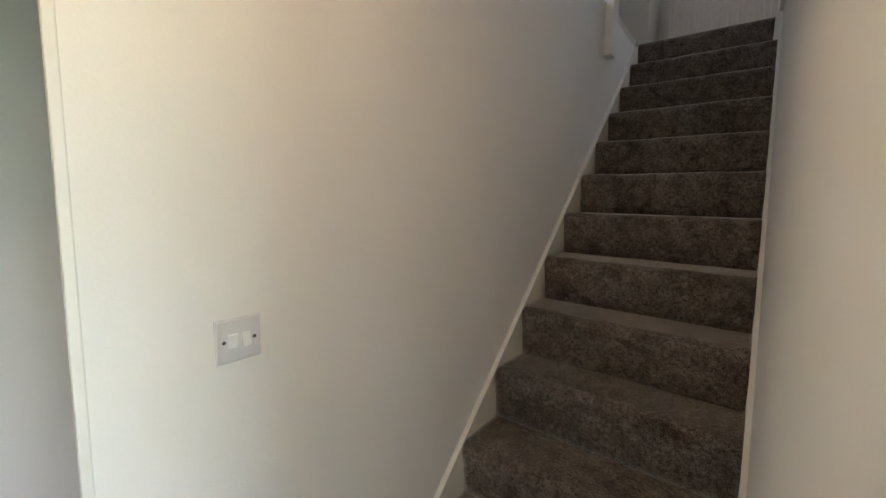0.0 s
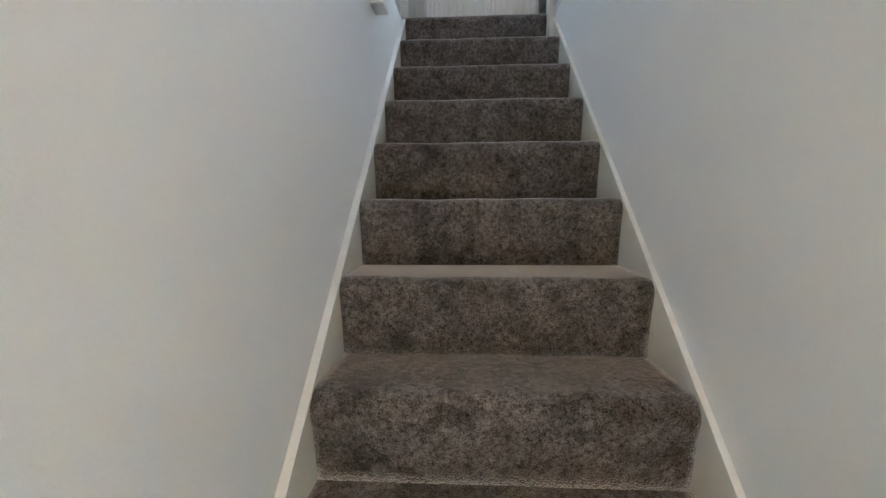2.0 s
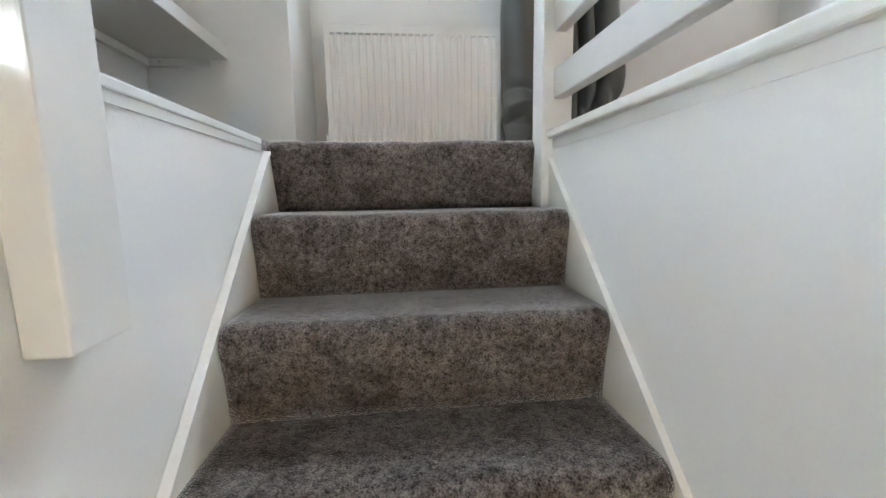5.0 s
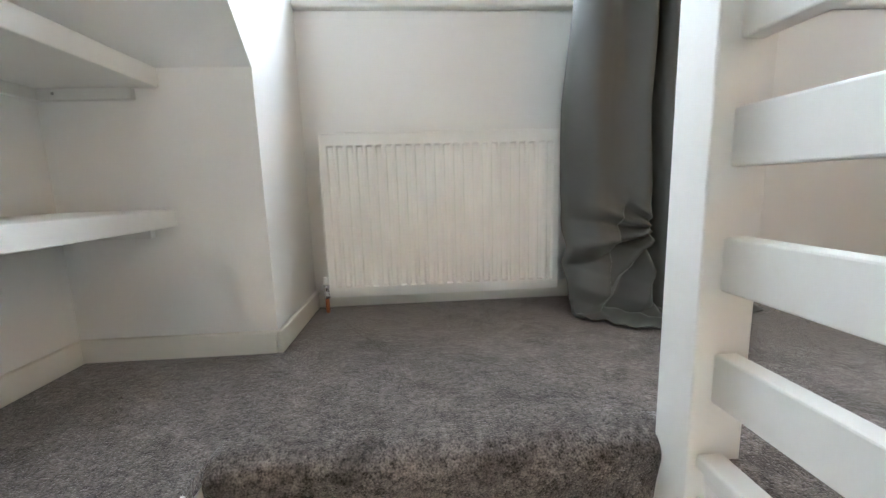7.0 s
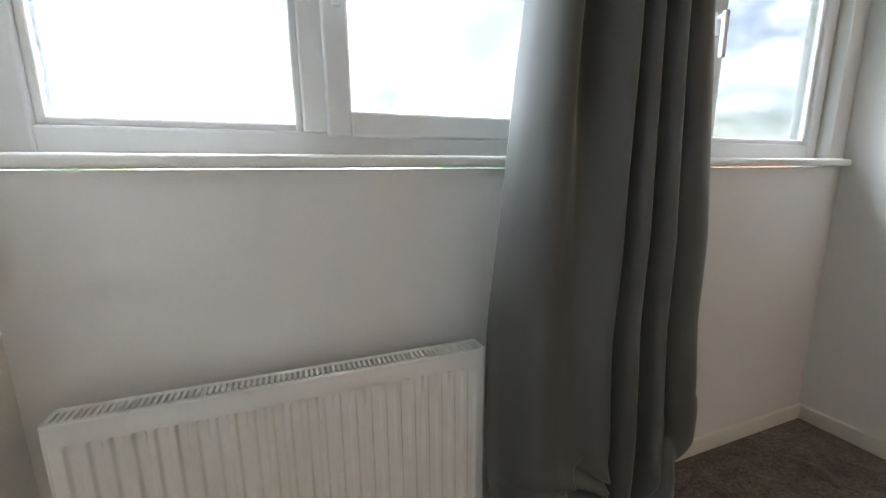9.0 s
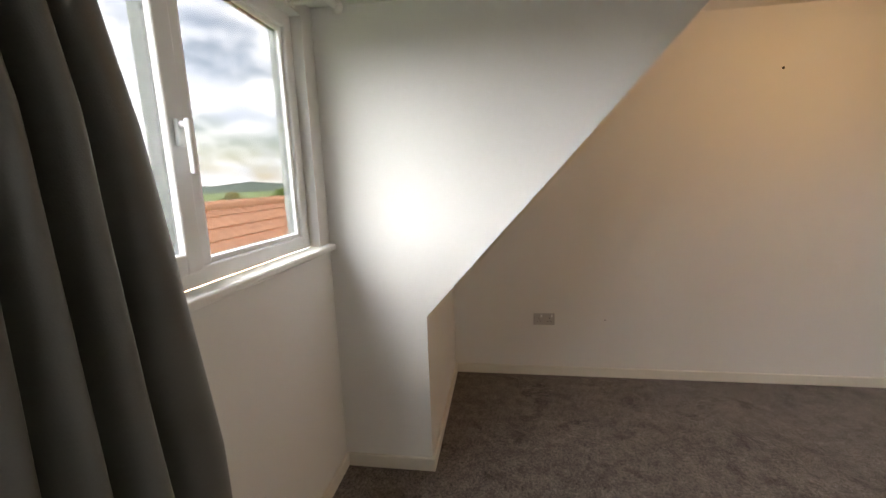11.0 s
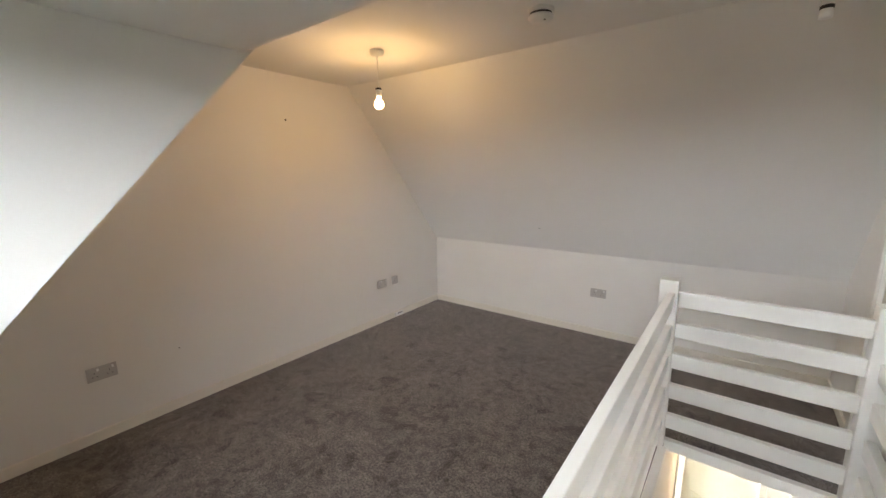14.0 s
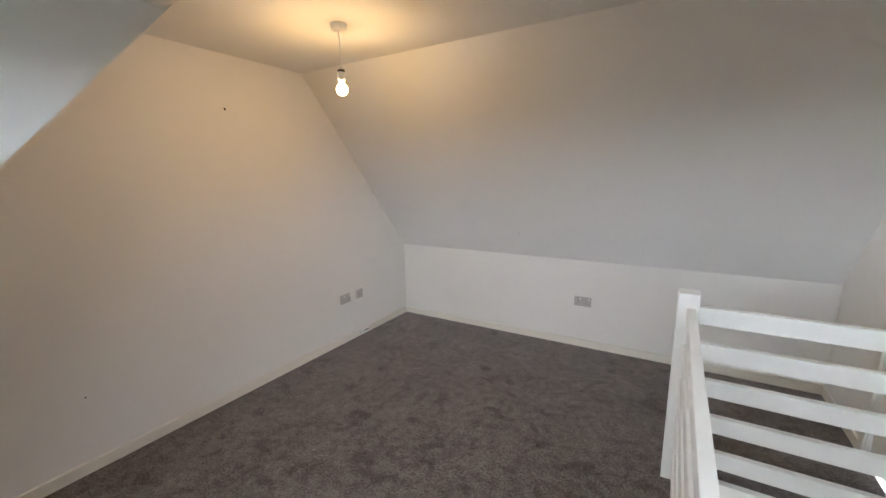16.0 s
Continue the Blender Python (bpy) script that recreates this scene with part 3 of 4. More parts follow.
def radiator(x0, x1, yf, z0, z1):
    w, h, d = x1 - x0, z1 - z0, 0.052
    rad = thing("radiator", ((x0 + x1) / 2, yf + d / 2, 0.0), "white steel panel radiator with vertical flutes under the window", "radiator")
    cols, pitch = 24, (w - 0.03) / 24
    xs = []
    for c in range(cols):
        b0 = x0 + 0.015 + c * pitch
        for f_, dep in ((0.0, 0), (0.14, 0), (0.20, 0.12), (0.29, 0.85), (0.35, 1.0), (0.73, 1.0), (0.79, 0.85), (0.88, 0.12), (0.94, 0)):
            xs.append((b0 + f_ * pitch, dep))
    xs = [(x0, 0)] + xs + [(x1 - 0.015, 0), (x1, 0)]
    zs = [(z0, 0), (z0 + 0.036, 0), (z0 + 0.042, 1), (z0 + h * 0.5, 1), (z1 - 0.048, 1), (z1 - 0.042, 0), (z1, 0)]
    bm = B()
    grid = [[bm.verts.new((x, yf + 0.0100 * dx * dz, z)) for x, dx in xs] for z, dz in zs]
    for p, q in zip(grid, grid[1:]):
        for i in range(len(xs) - 1):
            bm.faces.new((p[i], p[i + 1], q[i + 1], q[i]))
    box(bm, x0 + 0.001, x1 - 0.001, yf + 0.0125, yf + 0.02, z0 + 0.001, z1 - 0.001)
    part("front_panel", bm, RADW, rad)
    part("back_panel", box(B(), x0 + 0.004, x1 - 0.004, yf + d - 0.012, yf + d, z0, z1 - 0.004, 0.003), RADW, rad)
    for xa in (x0 - 0.004, x1 - 0.002):
        part("side_cover", box(B(), xa, xa + 0.006, yf - 0.001, yf + d + 0.004, z0 + 0.004, z1 + 0.004, 0.002), RADW, rad)
    bm = B()
    box(bm, x0, x1, yf - 0.0015, yf + 0.009, z1 - 0.004, z1 + 0.003, 0.002)
    box(bm, x0, x1, yf + d - 0.010, yf + d + 0.004, z1 - 0.004, z1 + 0.006, 0.002)
    n_ = 74
    for i in range(n_ + 1):
        xc = x0 + 0.004 + (w - 0.008) * i / n_
        box(bm, xc - 0.0028, xc + 0.0028, yf + 0.011, yf + d - 0.009, z1 - 0.002, z1 + 0.0045)
    part("top_grille", bm, RADW, rad)
    # dark filler that paints in the shade between the grille bars
    part("duct", box(B(), x0 + 0.006, x1 - 0.006, yf + 0.0205, yf + d - 0.0125, z1 - 0.030, z1 - 0.012), DARKP, rad, "dark box standing for the shade in the grille slots")
    part("convector", box(B(), x0 + 0.02, x1 - 0.02, yf + 0.02, yf + d - 0.012, z0 + 0.03, z1 - 0.09), GREYP, rad)
    for xb in (x0 + 0.16, x1 - 0.16):
        part("bracket", box(B(), xb - 0.015, xb + 0.015, yf + d, YW, z0 + 0.05, z1 - 0.1), GREYP, rad)
    vx, vy = x0 - 0.020, yf + d / 2
    bm = lathe(B(), [(0.011, 0.0), (0.013, 0.004), (0.013, 0.020), (0.009, 0.024), (0.009, 0.036), (0.012, 0.040), (0.012, 0.052), (0.005, 0.056)], (vx, vy, z0 - 0.008), 18)
    rod(bm, (vx, vy, z0 + 0.014), (x0 + 0.005, vy, z0 + 0.014), 0.009)
    valve = part("valve", bm, CHROME, rad, "chrome lockshield valve", True)
    part("cap", lathe(B(), [(0.010, 0.0), (0.011, 0.004), (0.010, 0.026), (0.006, 0.03)], (vx, vy, z0 + 0.046), 18), PLASTIC, valve, "white plastic valve cap", True)
    part("pipe", rod(B(), (vx, vy, -0.005), (vx, vy, z0 - 0.006), 0.0078, 16), COPPER, rad, "bare copper pipe", True)
    return rad


radiator(0.030, 0.905, 0.816, 0.064, 0.668)

# ---- curtain ----


def catmull(pts, n_):
    res, k = [], len(pts)
    for j in range(n_ + 1):
        u = j / n_ * (k - 1)
        i = min(int(u), k - 2)
        t = u - i
        p0, p1, p2, p3 = pts[max(i - 1, 0)], pts[i], pts[i + 1], pts[min(i + 2, k - 1)]
        res.append(tuple(0.5 * (2 * b + (c - a) * t + (2 * a - 5 * b + 4 * c - d) * t * t + (3 * b - a - 3 * c + d) * t ** 3) for a, b, c, d in zip(p0, p1, p2, p3)))
    return res


def crease(v):
    """A sharp-edged fold: 0 to 1 and back along v."""
    v = v % 1.0
    return v / 0.62 if v < 0.62 else (1.0 - v) / 0.38


def ease(v):
    v = max(0.0, min(1.0, v))
    return v * v * (3 - 2 * v)


def curtain():
    folds = [(0.905, 0.795), (0.912, 0.74), (0.945, 0.69), (0.99, 0.664), (1.04, 0.668), (1.09, 0.674), (1.14, 0.662), (1.185, 0.640), (1.204, 0.655), (1.212, 0.74), (1.215, 0.80),
             (1.228, 0.80), (1.230, 0.71), (1.252, 0.640), (1.285, 0.638), (1.303, 0.73), (1.308, 0.80), (1.322, 0.80), (1.328, 0.69),
             (1.350, 0.632), (1.385, 0.636), (1.402, 0.74), (1.410, 0.795), (1.432, 0.78), (1.455, 0.68), (1.50, 0.645), (1.56, 0.66), (1.592, 0.735), (1.598, 0.79)]
    cols = 290
    path = catmull(folds, cols)
    cur = thing("curtain", (1.25, 0.75, 0.0), "dark grey lined curtain gathered in folds, puddled on the carpet", "curtain")
    bm = B()
    rows_ = []
    hang, low, lay = 42, 70, 18
    for r in range(hang + low + lay + 1):
        row = []
        for j, (x, y) in enumerate(path):
            u = j / cols
            left, right = ease((0.40 - u) / 0.06), ease((u - 0.60) / 0.08)
            flat_ = ease((r - hang - low) / lay) if r > hang + low else 0.0
            z = 2.085 - 1.585 * r / hang if r <= hang else 0.50 - 0.492 * min(1.0, (r - hang) / low)
            wide = max(0.42, 0.885 - 0.185 * max(0.0, z - 0.46) - 0.17 * max(0.0, z - 0.95))
            lean = 0.075 * max(0.0, min(1.1, (z - 0.74) / 0.7))
            px = 0.905 + lean + (x - 0.905) * wide
            py = y + 0.010 * max(0.0, 1 - z / 1.6) * noise.noise(Vector((px * 8, z * 4, 9.0)))
            px += 0.006 * noise.noise(Vector((u * 9, z * 2.2, 4.0)))
            py += 0.062 * math.exp(-((u - 0.175) / 0.040) ** 2) * ease((z - 0.75) / 0.7)   # the broad fold hollows towards the heading
            if r > hang:
                s_ = ease((0.46 - z) / 0.22)
                # the broad fold sags in swags from a pinch at its edge, over a flap at the outer side
                ang = math.atan2(0.305 - z, max(0.004, 1.20 - px))
                reach = min(1.0, math.hypot(1.20 - px, z - 0.305) / 0.07)
                swag = crease(ang * 1.75 + 0.22 + 0.22 * noise.noise(Vector((px * 5, z * 5, 1.0)))) - 0.45
                py -= left * s_ * 0.066 * swag * reach
                py -= left * s_ * 0.035 * ease((1.0 + 0.28 * (z - 0.05) - px) / 0.012)
                py += left * s_ * 0.020 * (crease(z * 9.0 + px * 2.2) - 0.5)
                # the outer folds are gathered in above the carpet and spread again on it
                py -= right * s_ * 0.046 * (crease((px - 1.25) * 4.6 + z * 3.4) - 0.5)
                py -= right * s_ * 0.018 * (crease((px - 1.25) * 11.0 + z * 6.0) - 0.5)
                px -= right * 0.085 * math.exp(-((z - 0.20) / 0.085) ** 2) * (u - 0.6) / 0.4
                px += right * 0.075 * ease((0.17 - z) / 0.17) * (u - 0.55) / 0.45
                px += right * 0.018 * math.exp(-((z - 0.40) / 0.10) ** 2) * (u - 0.6) / 0.4
                gather = 0.40 * ease((0.22 - z) / 0.22)
                py = py * (1 - gather) + 0.685 * gather - 0.05 * ease((0.25 - z) / 0.25) * (0.35 + 0.65 * left)
                if flat_ > 0:
                    py -= flat_ * (0.03 + 0.115 * left * ease((px - 0.96) / 0.05) + 0.05 * right)
                    px += flat_ * 0.02 * left
                    z += (0.020 + 0.018 * left) * crease(px * 5.3 + py * 7.0) * (1 - flat_) + 0.010 * crease(px * 9.0 - py * 13.0)
            row.append(bm.verts.new((px, min(py, 0.807), max(z, 0.006))))
        rows_.append(row)
    for p, q in zip(rows_, rows_[1:]):
        for i in range(len(path) - 1):
            bm.faces.new((p[i], p[i + 1], q[i + 1], q[i]))
    cloth = part("cloth", bm, CLOTH, cur, "", True)
    sol = cloth.modifiers.new("thickness", "SOLIDIFY")
    sol.thickness, sol.offset = 0.004, 0.0
    bm = B()
    box(bm, 0.93, 1.52, 0.725, 0.735, 2.075, 2.12, 0.002)
    part("heading_tape", bm, CLOTH, cur)
    return cur


curtain()
pole = thing("curtain_pole", (1.25, 0.78, 2.12), "white curtain pole on brackets above the window", "curtain pole")
part("pole", rod(B(), (0.02, 0.78, 2.115), (2.46, 0.78, 2.115), 0.014, 16), GLOSS, pole, "", True)
for x in (0.02, 2.46):
    bm = lathe(B(), [(0.010, 0.0), (0.022, 0.008), (0.028, 0.022), (0.022, 0.038), (0.008, 0.046)], sides=20)
    bmesh.ops.transform(bm, matrix=Matrix.Translation((x, 0.78, 2.115)) @ Matrix.Rotation(radians(90 if x > 1 else -90), 4, "Y"), verts=bm.verts)
    part("finial", bm, GLOSS, pole, "", True)
for x in (0.12, 1.24, 2.40):
    bm = box(B(), x - 0.012, x + 0.012, 0.77, YW, 2.104, 2.126, 0.004)
    box(bm, x - 0.025, x + 0.025, YW - 0.012, YW, 2.10, 2.155, 0.004)
    part("bracket", bm, GLOSS, pole)

# ---- shelves of the recess ----


def shelf(z0, z1):
    sh = thing("shelf", (-0.45, -0.14, z0), "thick white painted shelf fixed across the recess", "shelf", "shelves of the recess")
    part("board", box(B(), XA, -0.297, YREC, YK, z0, z1, 0.003), GLOSS, sh)
    part("batten", box(B(), XA, XA + 0.02, YREC + 0.02, YK - 0.0, z0 - 0.030, z0, 0.002), GLOSS, sh)
    part("batten", box(B(), XA + 0.02, -0.36, YK - 0.02, YK, z0 - 0.030, z0, 0.002), GLOSS, sh)
    for x in (XA + 0.06,):
        part("screw", rod(B(), (x, YK - 0.0205, z0 - 0.014), (x, YK - 0.022, z0 - 0.014), 0.004, 10), CHROME, sh)


shelf(0.382, 0.430)
shelf(0.749, 0.799)

# ---- wall plates ----


def plate(name, label, category, m, w, h, kind_, mat=PLASTIC):
    ob = thing(name, (0, 0, 0), label, category)
    bm = box(B(), -w / 2, w / 2, -0.009, 0.0, -h / 2, h / 2, 0.003, 3)
    if kind_ == "switch":
        box(bm, -w / 2 - 0.002, w / 2 + 0.002, -0.0045, 0.0, -h / 2 - 0.002, h / 2 + 0.002, 0.001)
    part("plate", bm, mat, ob)
    if kind_ == "switch":
        for x in (-0.013, 0.013):
            bm = prism(B(), [(-0.0085, -0.014), (-0.0155, -0.014), (-0.0098, 0.014), (-0.0085, 0.014)] if x > 0 else [(-0.0085, -0.014), (-0.0098, -0.014), (-0.0155, 0.014), (-0.0085, 0.014)], "x", x - 0.0085, x + 0.0085)
            part("rocker", bm, UPVC, ob, "white rocker")
        for x in (-0.030, 0.030):
            part("screw", rod(B(), (x, -0.0088, 0), (x, -0.0100, 0), 0.0038, 12), DARKP, ob, "dark screw head")
    elif kind_ in ("double", "single"):
        for x in ((-0.036, 0.036) if kind_ == "double" else (0.0,)):
            for hx, hz, hw, hh in ((0, 0.006, 0.0022, 0.004), (-0.011, -0.016, 0.0032, 0.002), (0.011, -0.016, 0.0032, 0.002)):
                part("pin_hole", box(B(), x + hx - hw, x + hx + hw, -0.0094, -0.0086, hz - hh, hz + hh), DARKP, ob, "dark pin hole")
            part("rocker", box(B(), x + 0.012, x + 0.022, -0.012, -0.0085, 0.016, 0.034, 0.001), UPVC, ob)
    elif kind_ == "aerial":
        part("jack", rod(B(), (0, -0.0085, 0), (0, -0.016, 0), 0.0065, 14), CHROME, ob)
        part("insert", box(B(), -0.02, 0.02, -0.0105, -0.0085, -0.02, 0.02, 0.001), GREYP, ob)
    ob.matrix_basis = m
    for c in ob.children:
        c.matrix_parent_inverse = Matrix.Identity(4)
    return ob


ON_GABLE, ON_BACK, ON_LEFT = -90, 180, 90
plate("light_switch", "white two-gang rocker light switch on the stair wall", "light switch", pose(XL, -3.0965, -1.547, 0, 0, ON_LEFT), 0.086, 0.086, "switch", SWITCHP)
plate("power_socket", "grey-white double power socket on the gable wall", "socket", pose(XG, -0.162, 0.424, 0, 0, ON_GABLE), 0.146, 0.086, "double", SOCKET)
plate("power_socket", "grey-white double power socket low on the gable wall", "socket", pose(XG, -2.505, 0.425, 0, 0, ON_GABLE), 0.130, 0.086, "double", SOCKET)
plate("aerial_socket", "small grey-white aerial socket beside a power socket", "socket", pose(XG, -2.697, 0.425, 0, 0, ON_GABLE), 0.086, 0.086, "aerial", SOCKET)
plate("power_socket", "grey-white double power socket on the low back wall", "socket", pose(1.64, YB, 0.425, 0, 0, ON_BACK), 0.146, 0.086, "double", SOCKET)
junction = thing("junction_box", (XG - 0.02, -2.70, 0.05), "small white junction box with a dark label on the skirting", "junction box")
part("case", box(B(), XG - 0.040, XG - 0.016, -2.78, -2.66, 0.020, 0.056, 0.004), UPVC, junction)
part("label", box(B(), XG - 0.041, XG - 0.0398, -2.76, -2.69, 0.042, 0.050), DARKP, junction, "dark printed strip")

# ---- lamps and ceiling fittings ----


def pendant(at, drop, lit):
    x, y = at
    lamp = thing("pendant_light", (x, y, ZC), "white ceiling rose and flex with a lit bare bulb" if lit else "white pendant lampholder without a bulb over the stairs", "ceiling light")
    part("ceiling_rose", lathe(B(), [(0.043, 0.0), (0.044, -0.012), (0.040, -0.028), (0.030, -0.034), (0.006, -0.036)], (x, y, ZC), 28), PLASTIC, lamp, "", True)
    part("flex", rod(B(), (x, y, ZC - 0.03), (x, y, ZC - drop), 0.0034, 10), PLASTIC, lamp, "", True)
    z = ZC - drop
    hold = part("lampholder", lathe(B(), [(0.006, 0.008), (0.013, 0.0), (0.017, -0.012), (0.017, -0.040), (0.019, -0.042), (0.019, -0.062), (0.013, -0.064)], (x, y, z), 22), UPVC if not lit else PLASTIC, lamp, "", True)
    part("ring", lathe(B(), [(0.0175, 0.0), (0.0198, -0.002), (0.0198, -0.010), (0.0175, -0.012)], (x, y, z - 0.022 if not lit else z - 0.004), 22), DARKP, hold, "dark ring")
    if lit:
        prof = [(0.013, 0.0), (0.014, -0.020), (0.021, -0.026), (0.029, -0.038), (0.032, -0.052), (0.029, -0.066), (0.019, -0.078), (0.006, -0.083)]
        bulb = part("bulb", lathe(B(), prof, (x, y, z - 0.055), 24), BULB, lamp, "glowing warm white bulb", True)
        bulb.visible_shadow = False
    return lamp


pendant((2.611, -1.607), 0.225, True)
pendant((0.455, -1.66), 0.215, False)
alarm = thing("smoke_alarm", (1.507, -1.66, ZC), "round white smoke alarm on the ceiling", "smoke alarm")
part("base", lathe(B(), [(0.064, 0.0), (0.064, -0.016), (0.060, -0.020)], (1.507, -1.66, ZC), 32), PLASTIC, alarm)
part("vent_ring", lathe(B(), [(0.054, -0.018), (0.054, -0.034)], (1.507, -1.66, ZC), 32), DARKP, alarm, "dark vent slots")
part("cover", lathe(B(), [(0.061, -0.032), (0.061, -0.042), (0.052, -0.056), (0.020, -0.060)], (1.507, -1.66, ZC), 32), PLASTIC, alarm, "", True)
part("test_button", lathe(B(), [(0.006, -0.052), (0.005, -0.060)], (1.477, -1.64, ZC), 14), DARKP, alarm)
hall_lamp = thing("hall_pendant", (0.45, -3.55, -0.24), "pendant lamp of the hall with a glowing bulb", "ceiling light")
part("ceiling_rose", lathe(B(), [(0.045, 0.0), (0.043, -0.02), (0.02, -0.03)], (0.45, -3.55, -0.24), 24), PLASTIC, hall_lamp)
part("flex", rod(B(), (0.45, -3.55, -0.26), (0.45, -3.55, -0.40), 0.0035), PLASTIC, hall_lamp)
hb = part("bulb", lathe(B(), [(0.012, 0.0), (0.02, -0.02), (0.03, -0.05), (0.028, -0.075), (0.010, -0.09)], (0.45, -3.55, -0.40), 24), BULB, hall_lamp, "glowing bulb", True)
hb.visible_shadow = False

# ---- old fixing holes in the plaster ----
for x, y, z, ax, r in ((XG, -1.534, 2.018, "x", 0.008), (XG, -0.578, 0.424, "x", 0.004)):
    plug = thing("wall_plug", (x, y, z), "dark empty screw hole in the gable plaster", "wall plug")
    part("hole", rod(B(), (x - 0.0012, y, z), (x + 0.01, y, z), r, 12), DARKP, plug)

plug = thing("wall_plug", (2.182, back_y(1.036), 1.036), "small dark screw hole in the sloping plaster", "wall plug")
part("hole", rod(B(), (2.182, back_y(1.036) - 0.008, 1.042), (2.182, back_y(1.036) + 0.001, 1.0354), 0.0045, 12), DARKP, plug)

# ---- outside ----
GZ = -5.6
GRASS = material("field_grass", (0.21, 0.29, 0.07), 0.95, dark=(0.15, 0.20, 0.05), scale=0.06, fine=3.0, bump=0.1, fine_mix=0.3)
BARK = material("bark", (0.10, 0.075, 0.05), 0.9, dark=(0.05, 0.04, 0.03), scale=3, fine=30, bump=0.2)
LEAF = material("leaves", (0.31, 0.37, 0.07), 0.7, dark=(0.15, 0.22, 0.04), scale=0.9, fine=9.0, bump=0.05, spread=0.35, fine_mix=0.5)
AUTUMN = material("yellowing_leaves", (0.36, 0.28, 0.07), 0.7, dark=(0.20, 0.18, 0.04), scale=0.9, fine=9.0, bump=0.05, spread=0.35, fine_mix=0.5)
TILE = material("clay_tile", (0.78, 0.38, 0.21), 0.8, dark=(0.62, 0.28, 0.15), scale=1.3, fine=14, bump=0.15, spread=0.4)
BRICK = material("house_brick", (0.32, 0.16, 0.10), 0.85, dark=(0.22, 0.11, 0.07), scale=2, fine=20, bump=0.1)
bm = B()
box(bm, -1500, 1500, -1500, 1500, GZ - 0.5, GZ)
setting("ground", bm, GRASS, "green fields reaching to the horizon", "ground")


def tree(name, seed, height, spread, leaf):
    rnd = random.Random(seed)
    t = thing(name, (0, 0, 0), "leafy broad tree with a full uneven crown" if leaf is LEAF else "broad tree with yellowing leaves", "tree", "trees beyond the garden")
    bm = B()
    rod(bm, (0, 0, 0), (0.1, 0, height * 0.45), 0.22, 10, 0.12)
    clumps = []
    for i in range(9):
        a, e = rnd.uniform(0, 6.28), rnd.uniform(0.35, 1.2)
        ln = rnd.uniform(0.35, 0.6) * height
        z = height * rnd.uniform(0.22, 0.5)
        p = Vector((0.1 * z / height, 0, z))
        q = p + Vector((math.cos(a) * math.cos(e) * spread * 0.9, math.sin(a) * math.cos(e) * spread * 0.9, math.sin(e) * ln))
        rod(bm, p, q, 0.07, 6, 0.02)
        clumps.append((q, rnd.uniform(0.28, 0.5) * spread))
    for i in range(16):
        a = rnd.uniform(0, 6.28)
        rr = spread * math.sqrt(rnd.uniform(0, 1)) * 0.85
        z = height * rnd.uniform(0.3, 0.92)
        k = 1 - max(0, z / height - 0.6) * 1.6
        clumps.append((Vector((rr * math.cos(a) * k, rr * math.sin(a) * k, z)), rnd.uniform(0.22, 0.42) * spread))
    part("trunk", bm, BARK, t)
    verts, faces = [], []
    for c, r in clumps:
        for i in range(150):
            d = Vector((rnd.gauss(0, 1), rnd.gauss(0, 1), rnd.gauss(0, 0.8)))
            d = d.normalized() * r * rnd.uniform(0.55, 1.08)
            p = c + d
            ax = Vector((rnd.gauss(0, 1), rnd.gauss(0, 1), rnd.gauss(0, 1))).normalized()
            bx = ax.orthogonal().normalized()
            s_ = rnd.uniform(0.10, 0.22)
            k = len(verts)
            verts += [p + ax * s_, p + bx * s_ * 0.55, p - ax * s_, p - bx * s_ * 0.55]
            faces.append((k, k + 1, k + 2, k + 3))
    me = bpy.data.meshes.new("crown")
    me.from_pydata(verts, [], faces)
    me.materials.append(leaf)
    ob = new("crown", me)
    ob.parent = t
    return t


kinds = [tree("tree", 3, 6.6, 2.6, LEAF), tree("tree", 8, 7.2, 2.9, LEAF), tree("tree", 14, 6.2, 2.4, AUTUMN)]
rnd = random.Random(5)
spots = []
for i in range(14):
    az = radians(-28 + i * 4.3 + rnd.uniform(-1.2, 1.2))
    d = rnd.uniform(15, 22)
    spots.append((az, d, rnd.uniform(0.82, 1.0)))
for i in range(26):
    az = radians(-30 + i * 4.2 + rnd.uniform(-1.5, 1.5))
    spots.append((az, rnd.uniform(70, 120), rnd.uniform(0.8, 1.15)))
for i, (az, d, sc) in enumerate(spots):
    k = kinds[rnd.choice((0, 0, 1, 1, 2))] if i >= 3 else kinds[i]
    m = Matrix.Translation((1 + d * math.sin(az), d * math.cos(az), GZ)) @ Matrix.Rotation(rnd.uniform(0, 6.28), 4, "Z")
    if i < 3:
        kinds[i].matrix_basis = m
    else:
        o = copy_thing(k, m)
        o.scale = (sc, sc, sc)
hills = B()
n_ = 60
pts = []
for i in range(n_ + 1):
    a = radians(-50 + 130 * i / n_)
    h = 5 + 9 * noise.noise(Vector((i * 0.13, 2.2, 0))) + 4 * noise.noise(Vector((i * 0.5, 7, 0)))
    pts.append((a, max(2.0, h)))
lo = [hills.verts.new((600 * math.sin(a), 600 * math.cos(a), GZ - 1)) for a, h in pts]
hi = [hills.verts.new((640 * math.sin(a), 640 * math.cos(a), GZ + 6 + h)) for a, h in pts]
bk = [hills.verts.new((760 * math.sin(a), 760 * math.cos(a), GZ - 1)) for a, h in pts]
for i in range(n_):
    hills.faces.new((lo[i], lo[i + 1], hi[i + 1], hi[i]))
    hills.faces.new((hi[i], hi[i + 1], bk[i + 1], bk[i]))
HILL = material("far_hill", (0.16, 0.20, 0.15), 0.95, dark=(0.11, 0.14, 0.11), scale=0.02, fine=0.3, bump=0.0)
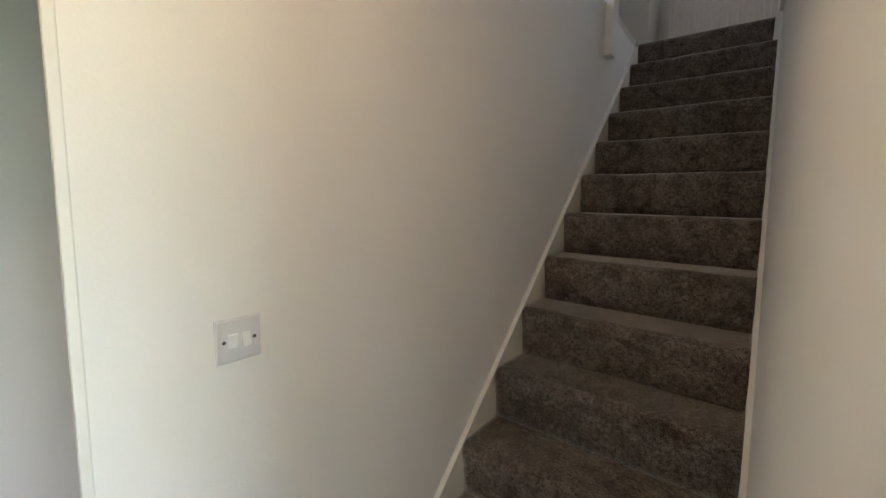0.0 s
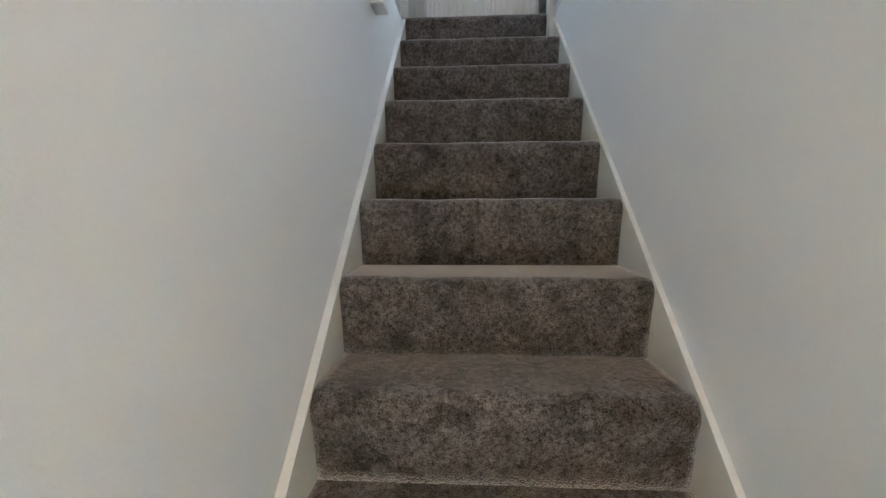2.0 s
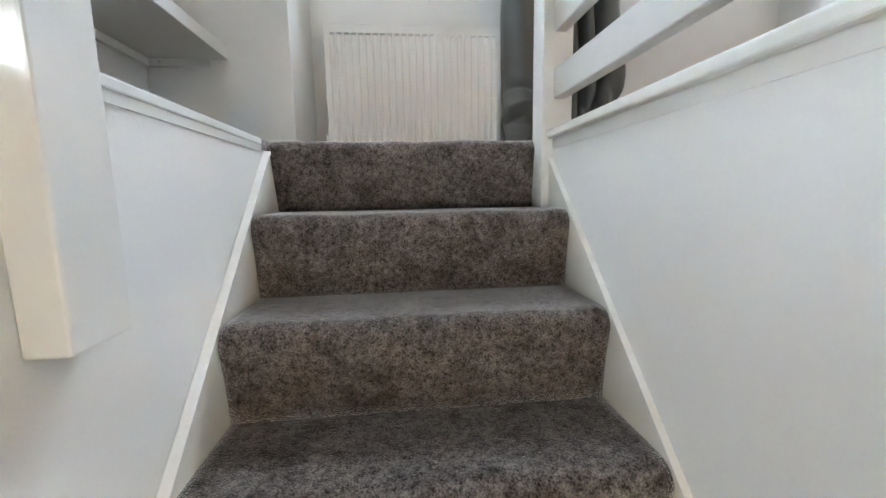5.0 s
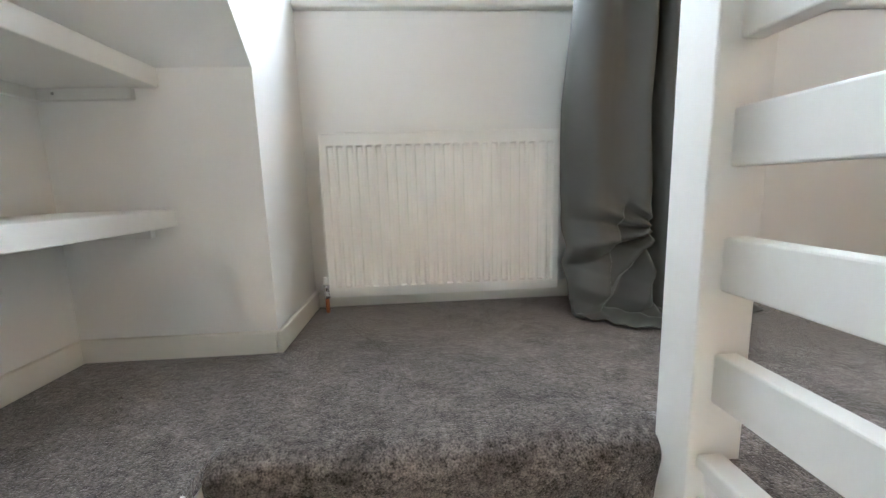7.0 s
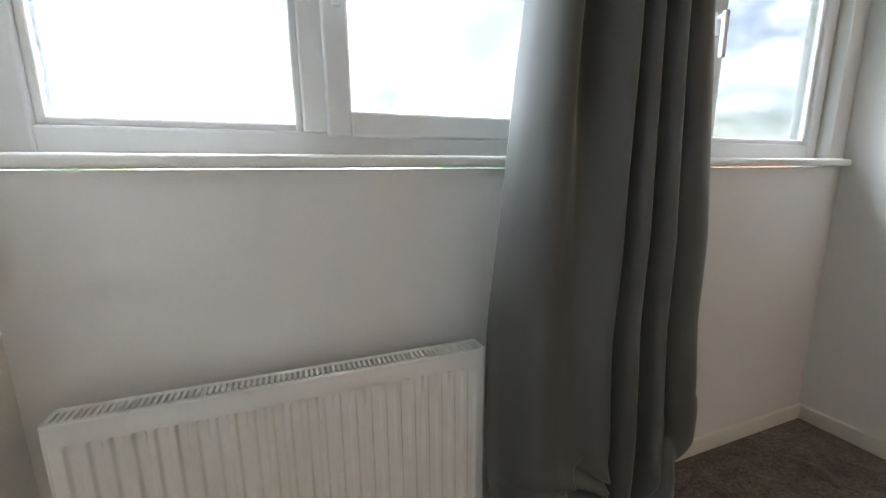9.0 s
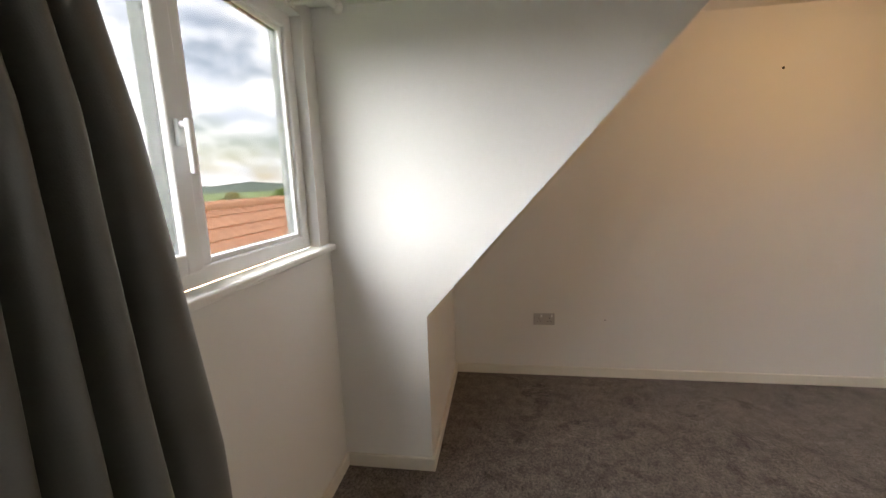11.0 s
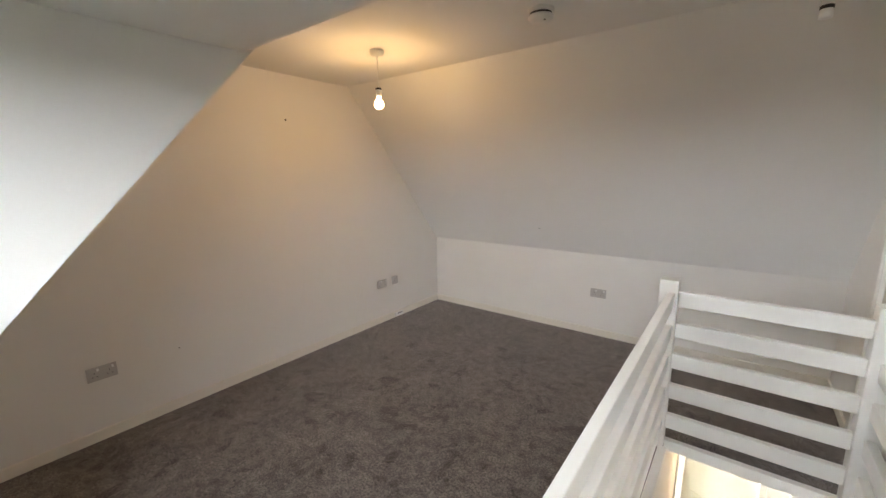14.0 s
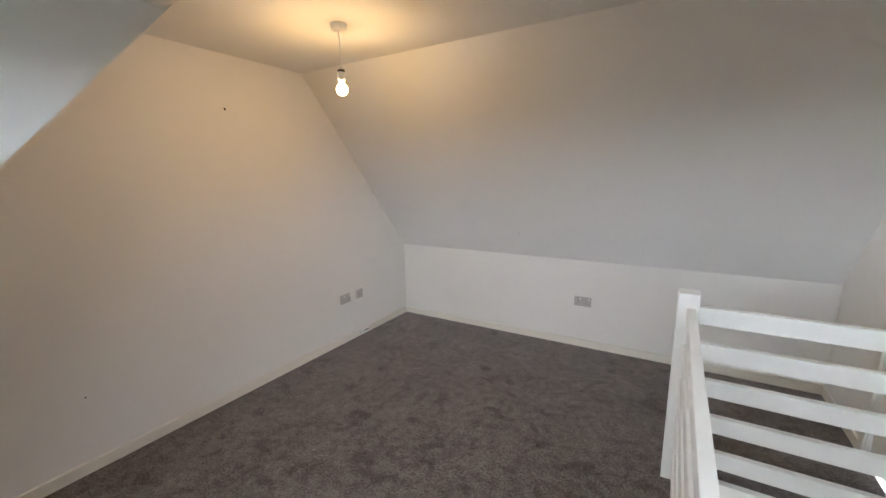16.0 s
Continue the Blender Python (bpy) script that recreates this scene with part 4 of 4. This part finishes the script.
setting("backdrop", hills, HILL, "low wooded hills on the horizon", "hills")

# the house next door, of which the tiled roof is seen
RX0, RX1, RY, RZ, PITCH = 4.7, 13.0, 5.1, 1.08, radians(38)
house = thing("neighbour_house", (8.8, 5.1, GZ), "brick house next door with an orange clay tile roof", "house")
RUN = 3.6
bm = prism(B(), [(RY - RUN, RZ - RUN * math.tan(PITCH)), (RY, RZ), (RY + RUN, RZ - RUN * math.tan(PITCH)), (RY + RUN, RZ - RUN * math.tan(PITCH) - 0.1), (RY, RZ - 0.12), (RY - RUN, RZ - RUN * math.tan(PITCH) - 0.1)], "x", RX0, RX1)
roof = part("roof", bm, TILE, house)
bm = prism(B(), [(RY - 3.3, GZ), (RY - 3.3, RZ - 2.72), (RY, RZ - 0.14), (RY + 3.3, RZ - 2.72), (RY + 3.3, GZ)], "x", RX0 + 0.15, RX1 - 0.15)
part("wall", bm, BRICK, house)
bm = B()
TW, TL = 0.30, 0.27
n_ = 5
for i in range(n_):
    u0, u1 = i / n_, (i + 1) / n_
    h0, h1 = 0.028 * math.sin(u0 * math.pi) , 0.028 * math.sin(u1 * math.pi)
    v = [bm.verts.new(p) for p in ((u0 * TW, 0, h0 + 0.03), (u1 * TW, 0, h1 + 0.03), (u1 * TW, TL * 1.15, h1 + 0.004), (u0 * TW, TL * 1.15, h0 + 0.004))]
    bm.faces.new(v)
    f = [bm.verts.new(p) for p in ((u0 * TW, 0, h0 + 0.03), (u1 * TW, 0, h1 + 0.03), (u1 * TW, 0, h1), (u0 * TW, 0, h0))]
    bm.faces.new(f)
TILE_MESH = mesh_of(bm, "roof_tile", TILE)
for c in range(24):
    for r in range(12):
        o = new("roof_tile", TILE_MESH)
        d = (12 - r) * TL
        y = RY - d * math.cos(PITCH)
        z = RZ - d * math.sin(PITCH)
        o.matrix_basis = Matrix.Translation((RX0 + 0.02 + c * TW, y, z + 0.006)) @ Matrix.Rotation(PITCH + random.uniform(-0.01, 0.01), 4, "X")
        o.parent = roof
bm = B()
for i in range(26):
    x = RX0 + i * 0.32
    bmesh.ops.create_cone(bm, cap_ends=True, segments=12, radius1=0.125, radius2=0.115, depth=0.33, matrix=Matrix.Translation((x + 0.16, RY, RZ + 0.0)) @ Matrix.Rotation(radians(90), 4, "Y"))
part("ridge", bm, TILE, house, "clay ridge tiles")
